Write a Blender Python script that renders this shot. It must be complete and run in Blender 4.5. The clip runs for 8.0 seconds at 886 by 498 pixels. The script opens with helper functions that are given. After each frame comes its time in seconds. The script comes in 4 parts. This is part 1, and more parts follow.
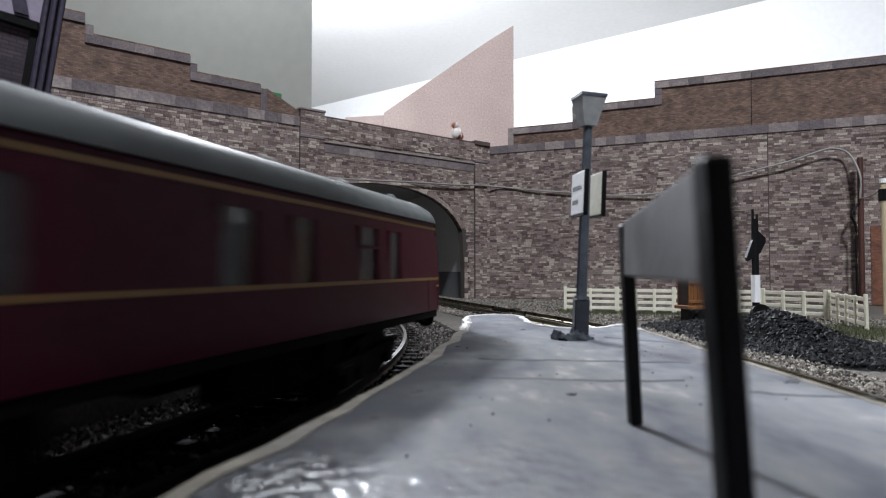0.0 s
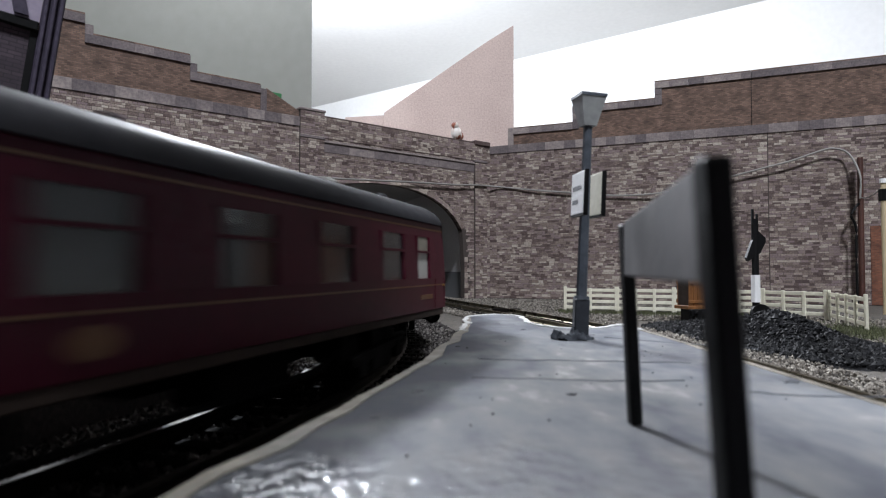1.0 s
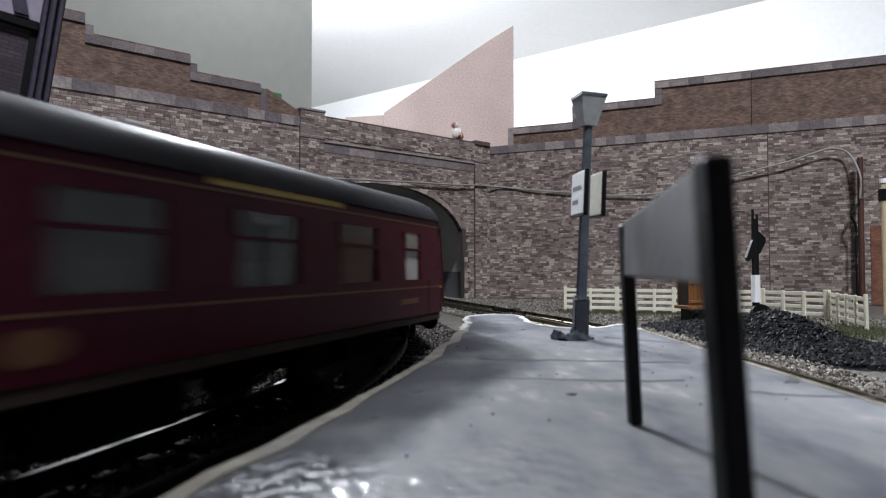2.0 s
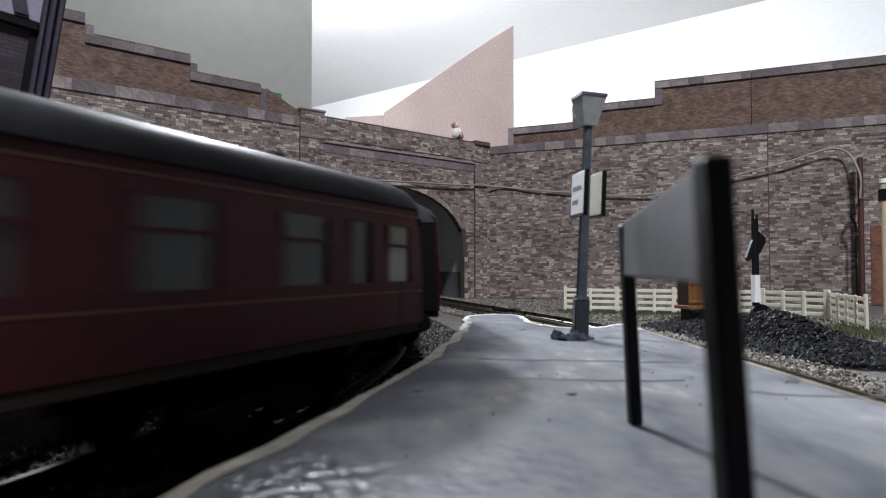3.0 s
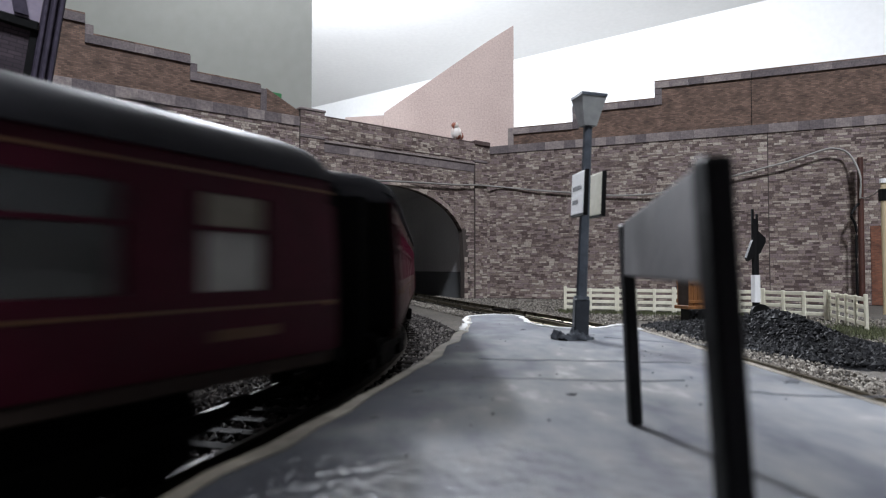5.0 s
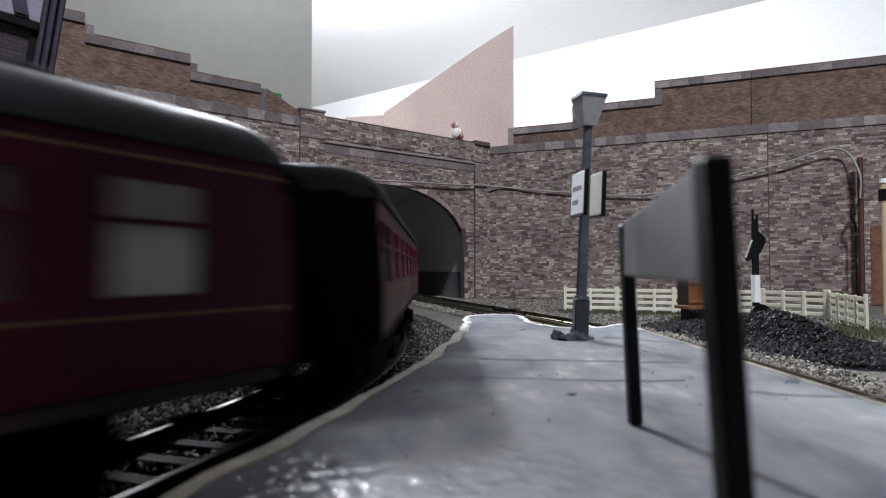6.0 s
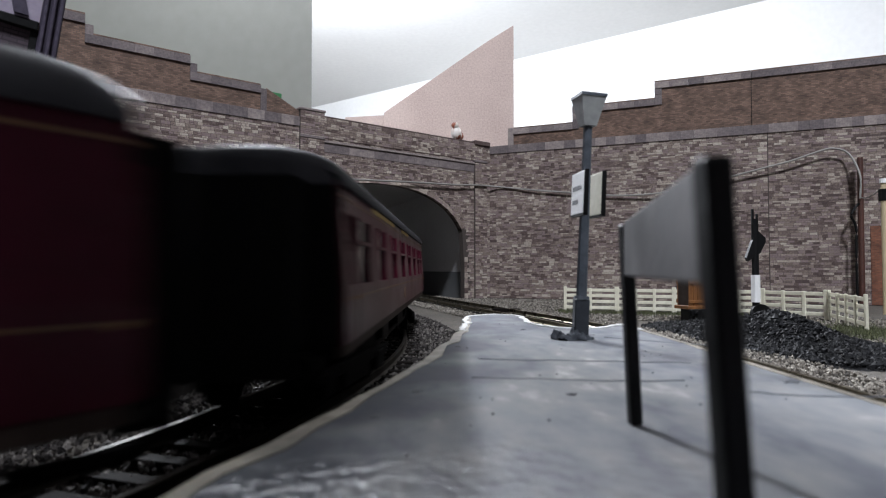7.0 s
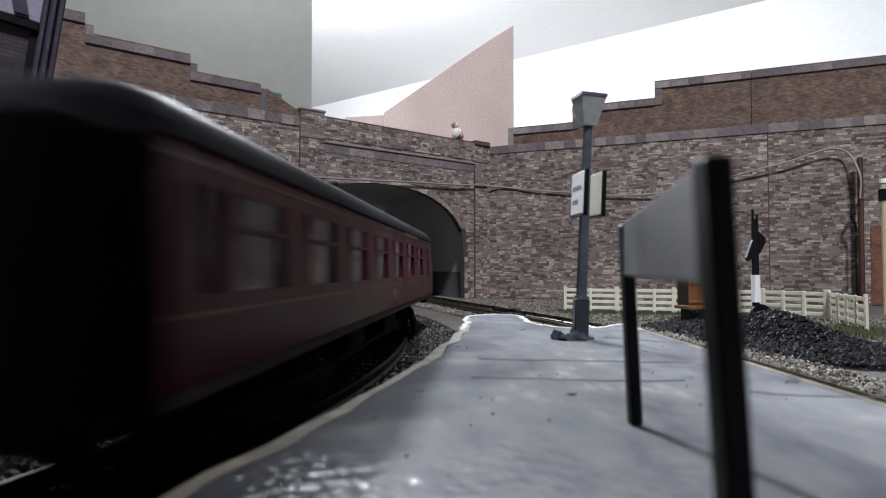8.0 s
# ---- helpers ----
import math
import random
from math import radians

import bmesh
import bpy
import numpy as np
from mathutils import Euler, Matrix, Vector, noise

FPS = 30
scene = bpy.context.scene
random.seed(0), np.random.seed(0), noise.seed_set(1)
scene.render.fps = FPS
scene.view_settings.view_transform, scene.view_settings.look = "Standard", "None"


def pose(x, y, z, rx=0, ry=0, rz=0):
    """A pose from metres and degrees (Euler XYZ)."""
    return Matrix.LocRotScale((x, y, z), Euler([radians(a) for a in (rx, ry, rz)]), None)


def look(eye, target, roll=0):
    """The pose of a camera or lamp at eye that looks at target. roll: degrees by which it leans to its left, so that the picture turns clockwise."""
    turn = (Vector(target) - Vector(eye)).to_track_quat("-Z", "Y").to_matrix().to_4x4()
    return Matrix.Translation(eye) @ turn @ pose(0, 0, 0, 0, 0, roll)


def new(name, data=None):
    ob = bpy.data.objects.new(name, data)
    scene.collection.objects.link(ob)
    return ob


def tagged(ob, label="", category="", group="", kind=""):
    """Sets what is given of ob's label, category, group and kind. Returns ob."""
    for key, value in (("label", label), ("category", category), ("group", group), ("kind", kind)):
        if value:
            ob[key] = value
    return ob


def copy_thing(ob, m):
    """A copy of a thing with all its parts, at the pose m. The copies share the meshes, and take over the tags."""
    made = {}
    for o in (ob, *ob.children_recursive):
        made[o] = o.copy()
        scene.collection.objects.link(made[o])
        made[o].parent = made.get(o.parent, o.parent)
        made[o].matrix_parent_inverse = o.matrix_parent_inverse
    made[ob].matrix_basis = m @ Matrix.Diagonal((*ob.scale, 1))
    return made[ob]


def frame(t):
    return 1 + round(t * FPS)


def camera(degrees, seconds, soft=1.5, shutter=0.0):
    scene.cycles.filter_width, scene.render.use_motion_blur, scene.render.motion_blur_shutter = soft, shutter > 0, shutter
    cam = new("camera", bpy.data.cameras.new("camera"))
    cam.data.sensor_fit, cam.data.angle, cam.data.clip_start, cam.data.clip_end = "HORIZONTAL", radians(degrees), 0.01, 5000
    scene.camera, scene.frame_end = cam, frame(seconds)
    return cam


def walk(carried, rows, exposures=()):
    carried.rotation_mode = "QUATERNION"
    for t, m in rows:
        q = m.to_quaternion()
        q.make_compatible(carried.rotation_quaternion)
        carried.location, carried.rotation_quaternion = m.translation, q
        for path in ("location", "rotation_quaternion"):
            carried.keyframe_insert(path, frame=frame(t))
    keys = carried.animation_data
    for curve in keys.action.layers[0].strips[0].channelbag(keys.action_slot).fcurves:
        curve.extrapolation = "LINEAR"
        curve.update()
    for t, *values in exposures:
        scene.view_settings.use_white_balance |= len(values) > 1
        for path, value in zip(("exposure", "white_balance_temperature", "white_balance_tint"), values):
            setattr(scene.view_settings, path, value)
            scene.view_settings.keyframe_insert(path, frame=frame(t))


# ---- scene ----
MM = 0.001          # all plan sizes below are in millimetres of the model
cam = camera(73.31, 8.0, soft=1.1, shutter=0.6)
EYE = (0.0, 0.0, 30.2)
cam_pose = pose(0, 0, EYE[2] * MM, 90 + 1.903, 0, 0)
walk(cam, [(0.0, cam_pose), (8.0, cam_pose)], [(0.0, 0.0), (8.0, 0.0)])
cam.data.dof.use_dof = True
cam.data.dof.focus_distance = 0.34
cam.data.dof.aperture_fstop = 48.0

# ---- light: one bright room lamp under the ceiling, a weaker one behind ----
world = bpy.data.worlds.new("room_air")
scene.world = world
world.use_nodes = True
world.node_tree.nodes["Background"].inputs[0].default_value = (0.9, 0.95, 1.0, 1)
world.node_tree.nodes["Background"].inputs[1].default_value = 0.01


def lamp(name, at, target, size, watts, colour):
    d = bpy.data.lights.new(name, "AREA")
    d.shape, d.size, d.energy, d.color = "DISK", size * MM, watts, colour
    ob = new(name, d)
    ob.matrix_world = look([c * MM for c in at], [c * MM for c in target])
    return ob


def bulb(name, at, radius, watts, colour):
    d = bpy.data.lights.new(name, "POINT")
    d.shadow_soft_size, d.energy, d.color = radius * MM, watts, colour
    ob = new(name, d)
    ob.location = [c * MM for c in at]
    return ob


COOL = (0.93, 0.98, 1.08)
bulb("pendant_lamp", (-800, 2520, 1345), 60, 375, COOL)
lamp("ceiling_lamp", (200, -900, 1640), (60, 300, 0), 260, 44, COOL)


# ---- mesh and material helpers ----
def P(x, y, z, rx=0, ry=0, rz=0):
    return pose(x * MM, y * MM, z * MM, rx, ry, rz)


def to_mesh(name, bm, material):
    bmesh.ops.scale(bm, vec=(MM, MM, MM), verts=bm.verts)
    bmesh.ops.recalc_face_normals(bm, faces=bm.faces)
    me = bpy.data.meshes.new(name)
    bm.to_mesh(me)
    bm.free()
    me.materials.append(material)
    return me


def smooth(me, angle=40):
    me.shade_smooth()
    me.set_sharp_from_angle(angle=radians(angle))


def part(name, bm, material, parent=None, label="", at=None, round_off=None):
    """A bmesh in millimetres becomes one mesh object, under parent if there is one."""
    me = to_mesh(name, bm, material)
    if round_off:
        smooth(me, round_off)
    ob = new(name, me)
    if parent:
        ob.parent = parent
    if at:
        ob.matrix_basis = at
    if label:
        ob["label"] = label
    return ob


def shared(name, me, parent, at):
    ob = new(name, me)
    ob.parent = parent
    ob.matrix_basis = at
    return ob


def empty(name, at=None):
    ob = new(name)
    ob.empty_display_size = 0.01
    if at:
        ob.matrix_basis = at
    return ob


def add_box(bm, x0, x1, y0, y1, z0, z1, bevel=0.0, m=None):
    r = bmesh.ops.create_cube(bm, size=1.0)
    vs = r["verts"]
    for v in vs:
        v.co = Vector((x0 + (v.co.x + 0.5) * (x1 - x0), y0 + (v.co.y + 0.5) * (y1 - y0), z0 + (v.co.z + 0.5) * (z1 - z0)))
    if bevel:
        es = list({e for v in vs for e in v.link_edges})
        r = bmesh.ops.bevel(bm, geom=es, offset=bevel, segments=1, affect="EDGES", profile=0.5)
        vs = list({v for f in r["faces"] for v in f.verts} | {v for v in vs if v.is_valid})
    if m:
        bmesh.ops.transform(bm, matrix=m, verts=vs)
    return vs


def box(x0, x1, y0, y1, z0, z1, bevel=0.0, m=None):
    bm = bmesh.new()
    add_box(bm, x0, x1, y0, y1, z0, z1, bevel, m)
    return bm


def add_cyl(bm, r0, r1, p, q, n=12):
    p, q = Vector(p), Vector(q)
    d = q - p
    m = Matrix.Translation((p + q) / 2) @ d.to_track_quat("Z", "Y").to_matrix().to_4x4()
    return bmesh.ops.create_cone(bm, cap_ends=True, segments=n, radius1=r0, radius2=r1, depth=d.length, matrix=m)["verts"]


def cyl(r0, r1, p, q, n=12):
    bm = bmesh.new()
    add_cyl(bm, r0, r1, p, q, n)
    return bm


def prism(points, y0, y1, axis="y"):
    """A closed outline (a, b) pushed from y0 to y1."""
    bm = bmesh.new()
    def co(a, b, c):
        return (a, c, b) if axis == "y" else (a, b, c) if axis == "z" else (c, a, b)
    lo = [bm.verts.new(co(a, b, y0)) for a, b in points]
    hi = [bm.verts.new(co(a, b, y1)) for a, b in points]
    bm.faces.new(lo)
    bm.faces.new(hi[::-1])
    for i in range(len(points)):
        j = (i + 1) % len(points)
        bm.faces.new((lo[i], lo[j], hi[j], hi[i]))
    return bm


def tube(points, r, n=8):
    """A wire along points."""
    bm = bmesh.new()
    pts = [Vector(p) for p in points]
    rings = []
    for i, p in enumerate(pts):
        d = (pts[min(i + 1, len(pts) - 1)] - pts[max(i - 1, 0)]).normalized()
        q = d.to_track_quat("Z", "Y")
        rings.append([bm.verts.new(p + q @ Vector((r * math.cos(a * math.tau / n), r * math.sin(a * math.tau / n), 0))) for a in range(n)])
    for a, b in zip(rings, rings[1:]):
        for k in range(n):
            bm.faces.new((a[k], a[(k + 1) % n], b[(k + 1) % n], b[k]))
    bm.faces.new(rings[0])
    bm.faces.new(rings[-1][::-1])
    return bm


def spline(points, steps=8):
    """Catmull-Rom through points."""
    pts = [Vector(p) for p in points]
    out = []
    for i in range(len(pts) - 1):
        a, b, c, d = pts[max(i - 1, 0)], pts[i], pts[i + 1], pts[min(i + 2, len(pts) - 1)]
        for k in range(steps):
            t = k / steps
            out.append(0.5 * ((2 * b) + (c - a) * t + (2 * a - 5 * b + 4 * c - d) * t * t + (3 * b - a - 3 * c + d) * t ** 3))
    out.append(pts[-1])
    return out


def srgb(r, g, b):
    return tuple(((c / 255) / 12.92 if c <= 10 else ((c / 255 + 0.055) / 1.055) ** 2.4) for c in (r, g, b)) + (1,)


def material(name, stops, rough=0.6, metal=0.0, fine=900, coarse=60, mix=0.5, bump=0.0, bump_scale=900, island="", spread=0.5, coat=0.0, rough_var=0.1, spec=0.5, stretch=(1, 1, 1)):
    """Colour from two sizes of noise, and by piece (island: 'object' or 'island') through a ramp of stops."""
    m = bpy.data.materials.new(name)
    m.use_nodes = True
    nt = m.node_tree
    N, L = nt.nodes.new, nt.links.new
    b = nt.nodes["Principled BSDF"]
    tc = N("ShaderNodeTexCoord")
    mp = N("ShaderNodeMapping")
    mp.inputs["Scale"].default_value = stretch
    L(tc.outputs["Object"], mp.inputs[0])
    n1, n2 = N("ShaderNodeTexNoise"), N("ShaderNodeTexNoise")
    for n, s, d in ((n1, fine, 3), (n2, coarse, 4)):
        n.inputs["Scale"].default_value, n.inputs["Detail"].default_value = s, d
        L(mp.outputs[0], n.inputs["Vector"])
    mx = N("ShaderNodeMix")
    mx.inputs[0].default_value = mix
    L(n1.outputs[0], mx.inputs[2])
    L(n2.outputs[0], mx.inputs[3])
    value = mx.outputs[0]
    if island:
        info = N("ShaderNodeObjectInfo") if island == "object" else N("ShaderNodeNewGeometry")
        rnd = info.outputs["Random"] if island == "object" else info.outputs["Random Per Island"]
        m2 = N("ShaderNodeMix")
        m2.inputs[0].default_value = spread
        L(value, m2.inputs[2])
        L(rnd, m2.inputs[3])
        value = m2.outputs[0]
    r = N("ShaderNodeValToRGB")
    el = r.color_ramp.elements
    while len(el) < len(stops):
        el.new(0.5)
    for e, (p, c) in zip(el, stops):
        e.position, e.color = p, c if len(c) == 4 else (*c, 1)
    L(value, r.inputs[0])
    L(r.outputs[0], b.inputs["Base Color"])
    b.inputs["Metallic"].default_value = metal
    b.inputs["Specular IOR Level"].default_value = spec
    b.inputs["Coat Weight"].default_value = coat
    b.inputs["Coat Roughness"].default_value = 0.15
    rr = N("ShaderNodeMapRange")
    rr.inputs[1].default_value, rr.inputs[2].default_value = 0.3, 0.7
    rr.inputs[3].default_value, rr.inputs[4].default_value = max(0.02, rough - rough_var), min(1, rough + rough_var)
    L(n2.outputs[0], rr.inputs[0])
    L(rr.outputs[0], b.inputs["Roughness"])
    if bump:
        nb = N("ShaderNodeTexNoise")
        nb.inputs["Scale"].default_value, nb.inputs["Detail"].default_value = bump_scale, 4
        L(mp.outputs[0], nb.inputs["Vector"])
        bp = N("ShaderNodeBump")
        bp.inputs["Strength"].default_value, bp.inputs["Distance"].default_value = bump, 0.0004
        L(nb.outputs[0], bp.inputs["Height"])
        L(bp.outputs[0], b.inputs["Normal"])
    return m


def two(a, b, lo=0.35, hi=0.65):
    return [(lo, srgb(*a)), (hi, srgb(*b))]


STONE = [(0.29, srgb(74, 59, 57)), (0.4, srgb(107, 92, 87)), (0.47, srgb(136, 122, 112)), (0.53, srgb(120, 102, 107)), (0.6, srgb(145, 131, 121)), (0.72, srgb(184, 174, 162))]
stone_piece = material("rubble_stone", STONE, 0.85, fine=1100, coarse=160, bump=0.6, bump_scale=1500, island="object", spread=0.37)
stone_joined = material("rubble_stone_joined", STONE, 0.85, fine=1100, coarse=26, bump=0.6, bump_scale=1500, island="island", spread=0.37)
mortar = material("mortar", two((56, 49, 46), (80, 71, 67)), 0.9, bump=0.4)
COPING = [(0.3, srgb(84, 76, 78)), (0.5, srgb(114, 104, 104)), (0.7, srgb(150, 139, 134))]
coping_piece = material("coping_stone", COPING, 0.8, fine=700, coarse=150, bump=0.6, island="object", spread=0.3)
room_white = material("white_wall_paint", two((226, 226, 225), (234, 234, 233)), 0.7, fine=30, coarse=2, bump=0.1, bump_scale=300)
ceiling_paint = material("ceiling_paint", two((214, 214, 212), (222, 222, 220)), 0.8, fine=30, coarse=2)
grey_green = material("grey_green_paint", two((131, 131, 125), (138, 138, 132)), 0.6, fine=20, coarse=2)
dull_wall = material("dull_grey_paint", two((112, 114, 116), (122, 124, 126)), 0.8, fine=30, coarse=2)
board_panel = material("smudged_grey_panel", [(0.38, srgb(22, 21, 24)), (0.48, srgb(46, 44, 46)), (0.6, srgb(68, 66, 67))], 0.6, spec=0.2, fine=120, coarse=60, bump=0.2)
rim_white = material("torn_white_rim", two((176, 176, 174), (214, 214, 212)), 0.45, fine=300, coarse=80, bump=0.6, bump_scale=300)
carpet = material("carpet", two((90, 84, 78), (120, 112, 104)), 0.95, fine=300, coarse=5, bump=0.6)
hardboard = material("hardboard", two((172, 150, 142), (214, 194, 185), 0.3, 0.7), 0.7, fine=520, coarse=14, mix=0.45, bump=0.5, bump_scale=600)
plywood = material("baseboard_ply", two((150, 120, 84), (176, 146, 104)), 0.7, fine=200, coarse=20)
black_paint = material("black_paint", two((7, 7, 8), (14, 14, 15)), 0.55, fine=800, coarse=120, bump=0.15, spec=0.2)
def wet_paint(name):
    """Brushed grey paint: broad blotches, streaks and pale scuffs, glossy in patches."""
    m = material(name, [(0.34, srgb(82, 85, 92)), (0.45, srgb(101, 103, 109)), (0.53, srgb(115, 117, 120)), (0.62, srgb(126, 126, 126)), (0.7, srgb(156, 155, 153))], 0.72, fine=170, coarse=15, mix=0.5, bump=0.25, bump_scale=220, rough_var=0.14, spec=0.1, stretch=(1.5, 0.75, 1))
    nt = m.node_tree
    N, L = nt.nodes.new, nt.links.new
    b = nt.nodes["Principled BSDF"]
    tc = N("ShaderNodeTexCoord")
    spots, chips = N("ShaderNodeTexNoise"), N("ShaderNodeTexNoise")
    spots.inputs["Scale"].default_value, chips.inputs["Scale"].default_value = 30, 620
    rg = N("ShaderNodeMapRange")
    rg.inputs[1].default_value, rg.inputs[2].default_value, rg.inputs[4].default_value = 0.54, 0.64, 0.4
    bp = N("ShaderNodeBump")
    bp.inputs["Strength"].default_value, bp.inputs["Distance"].default_value = 0.8, 0.0006
    for n in (spots, chips):
        L(tc.outputs["Object"], n.inputs["Vector"])
    L(spots.outputs[0], rg.inputs[0])
    L(rg.outputs[0], b.inputs["Coat Weight"])
    b.inputs["Coat Roughness"].default_value = 0.06
    L(chips.outputs[0], bp.inputs["Height"])
    L(bp.outputs[0], b.inputs["Coat Normal"])
    # mixes in a darker blue-grey along the curved edge, with a ragged border
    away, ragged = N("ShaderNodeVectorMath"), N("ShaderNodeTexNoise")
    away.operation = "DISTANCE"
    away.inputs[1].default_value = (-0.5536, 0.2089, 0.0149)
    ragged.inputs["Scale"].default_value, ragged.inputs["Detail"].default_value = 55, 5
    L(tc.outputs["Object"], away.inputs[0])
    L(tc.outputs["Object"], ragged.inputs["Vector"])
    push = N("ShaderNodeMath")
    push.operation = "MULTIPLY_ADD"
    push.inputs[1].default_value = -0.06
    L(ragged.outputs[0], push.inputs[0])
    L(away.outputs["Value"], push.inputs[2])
    edge_mask = N("ShaderNodeMapRange")
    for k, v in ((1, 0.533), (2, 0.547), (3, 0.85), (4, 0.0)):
        edge_mask.inputs[k].default_value = v
    L(push.outputs[0], edge_mask.inputs[0])
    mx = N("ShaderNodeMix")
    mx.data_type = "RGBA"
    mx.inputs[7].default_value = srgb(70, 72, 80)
    L(edge_mask.outputs[0], mx.inputs[0])
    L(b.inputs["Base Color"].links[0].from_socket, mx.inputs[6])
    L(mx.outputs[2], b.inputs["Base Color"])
    return m


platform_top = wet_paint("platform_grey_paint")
cream_edge = material("cream_edge_paint", two((104, 97, 86), (158, 150, 136)), 0.65, fine=300, coarse=60, bump=0.5, bump_scale=400)
platform_side = material("platform_side", two((52, 49, 47), (84, 79, 74)), 0.8, bump=0.4)
ballast_mat = material("ballast", [(0.2, srgb(54, 50, 46)), (0.45, srgb(100, 93, 85)), (0.8, srgb(166, 160, 150))], 0.9, fine=900, coarse=90, bump=0.5, island="island", spread=0.6)
ballast_dark = material("dark_ballast", [(0.2, srgb(34, 32, 32)), (0.5, srgb(66, 62, 60)), (0.85, srgb(118, 113, 109))], 0.95, spec=0.1, fine=900, coarse=90, bump=0.5, island="island", spread=0.6)
coal_mat = material("coal", [(0.2, srgb(9, 9, 10)), (0.6, srgb(24, 24, 26)), (0.9, srgb(44, 44, 47))], 0.7, spec=0.2, fine=900, coarse=100, bump=0.4, island="island", spread=0.5)
earth = material("ground_scatter", [(0.3, srgb(58, 54, 50)), (0.5, srgb(84, 79, 73)), (0.7, srgb(118, 112, 104))], 0.95, fine=1100, coarse=50, mix=0.35, bump=1.0, bump_scale=900)
grass_mat = material("scenic_grass", [(0.25, srgb(48, 52, 34)), (0.5, srgb(76, 80, 52)), (0.8, srgb(112, 116, 84))], 0.95, fine=800, coarse=60, island="island", spread=0.5)
rail_steel = material("rail_steel", two((34, 31, 28), (60, 56, 50)), 0.58, 0.9, fine=300, coarse=60)
rail_brass = material("rail_bright_top", two((96, 90, 76), (150, 142, 120)), 0.3, 0.9, fine=300, coarse=60)
sleeper_mat = material("sleeper", two((15, 13, 12), (28, 25, 23)), 0.9, spec=0.05, fine=500, coarse=80, bump=0.4)
tunnel_grey = material("tunnel_card", two((222, 221, 222), (236, 235, 235)), 0.85, fine=300, coarse=20)
maroon = material("maroon_paint", two((54, 13, 26), (69, 18, 34)), 0.34, fine=400, coarse=30, bump=0.05, spec=0.14)
maroon_worn = material("faded_maroon_paint", two((60, 24, 30), (76, 33, 38)), 0.45, fine=400, coarse=30, bump=0.06, spec=0.25)
roof_grey = material("roof_grey_paint", two((96, 100, 100), (118, 121, 120)), 0.65, fine=300, coarse=40, bump=0.1, spec=0.03)
roof_dark = material("dark_roof_paint", two((48, 48, 51), (64, 64, 67)), 0.6, fine=300, coarse=40, bump=0.1, spec=0.018)
gold = material("gold_lining", two((116, 86, 44), (136, 102, 54)), 0.45, fine=300, coarse=60)
stripe_yellow = material("stripe_yellow", two((176, 146, 74), (196, 168, 92)), 0.5, fine=300, coarse=60)
dull_gold = material("dulled_gold_lining", two((84, 54, 30), (104, 70, 40)), 0.5, fine=300, coarse=60)
underframe = material("underframe_black", two((5, 5, 5), (11, 10, 10)), 0.8, fine=500, coarse=60, bump=0.2, spec=0.12)
solebar_brown = material("weathered_solebar", two((46, 38, 34), (66, 55, 49)), 0.75, fine=500, coarse=60, spec=0.2)
curtain = material("pale_blind", two((118, 113, 101), (142, 136, 122)), 0.8, fine=300, coarse=60)
cream_blind = material("cream_blind", two((164, 154, 132), (192, 182, 158)), 0.8, fine=300, coarse=60)
frosted = material("frosted_glass", two((160, 160, 154), (180, 179, 172)), 0.5, fine=300, coarse=60)
cream_fence = material("cream_fence_plastic", two((204, 199, 178), (226, 222, 204)), 0.55, fine=500, coarse=60, bump=0.1)
lamp_grey = material("lamp_grey_paint", two((54, 59, 66), (76, 82, 90)), 0.5, fine=600, coarse=90, bump=0.1)
sign_white = material("sign_white", two((232, 232, 231), (242, 242, 241)), 0.5, fine=400, coarse=60)
sleeve_dark = material("dark_sleeve_paint", two((30, 33, 38), (48, 52, 58)), 0.5, fine=600, coarse=90, bump=0.15)
trim_purple = material("dark_purple_trim", two((44, 39, 50), (62, 56, 70)), 0.6, fine=600, coarse=90, bump=0.15, spec=0.2)
trim_light = material("greyish_purple_trim", two((56, 51, 64), (78, 72, 86)), 0.6, fine=600, coarse=90, bump=0.15, spec=0.2)
rust_brown = material("rusty_pole", two((58, 34, 28), (84, 50, 40)), 0.6, fine=600, coarse=60, bump=0.3)
pale_wood = material("pale_wood", two((176, 158, 126), (200, 184, 152)), 0.7, fine=500, coarse=60, stretch=(1, 1, 0.1))
wire_grey = material("wire_grey", two((124, 121, 117), (152, 149, 144)), 0.45)
crate_wood = material("crate_wood", two((98, 60, 30), (140, 92, 48)), 0.6, fine=500, coarse=60, stretch=(1, 1, 0.15))
# also the colour of the shadow lines painted by the lamp
dark_mark = material("grime_and_shadow", two((58, 60, 66), (92, 94, 98)), 0.6)
putty = material("grey_putty", two((48, 51, 56), (74, 77, 82)), 0.7, spec=0.1, fine=500, coarse=90, bump=0.5)


def glass(name, colour, rough=0.05, alpha=0.7):
    m = bpy.data.materials.new(name)
    m.use_nodes = True
    nt = m.node_tree
    b = nt.nodes["Principled BSDF"]
    b.inputs["Base Color"].default_value = colour
    b.inputs["Roughness"].default_value = rough
    b.inputs["Transmission Weight"].default_value = alpha
    b.inputs["IOR"].default_value = 1.45
    return m


window_glass = glass("coach_window_glass", (0.4, 0.41, 0.41, 1), 0.08, 0.9)


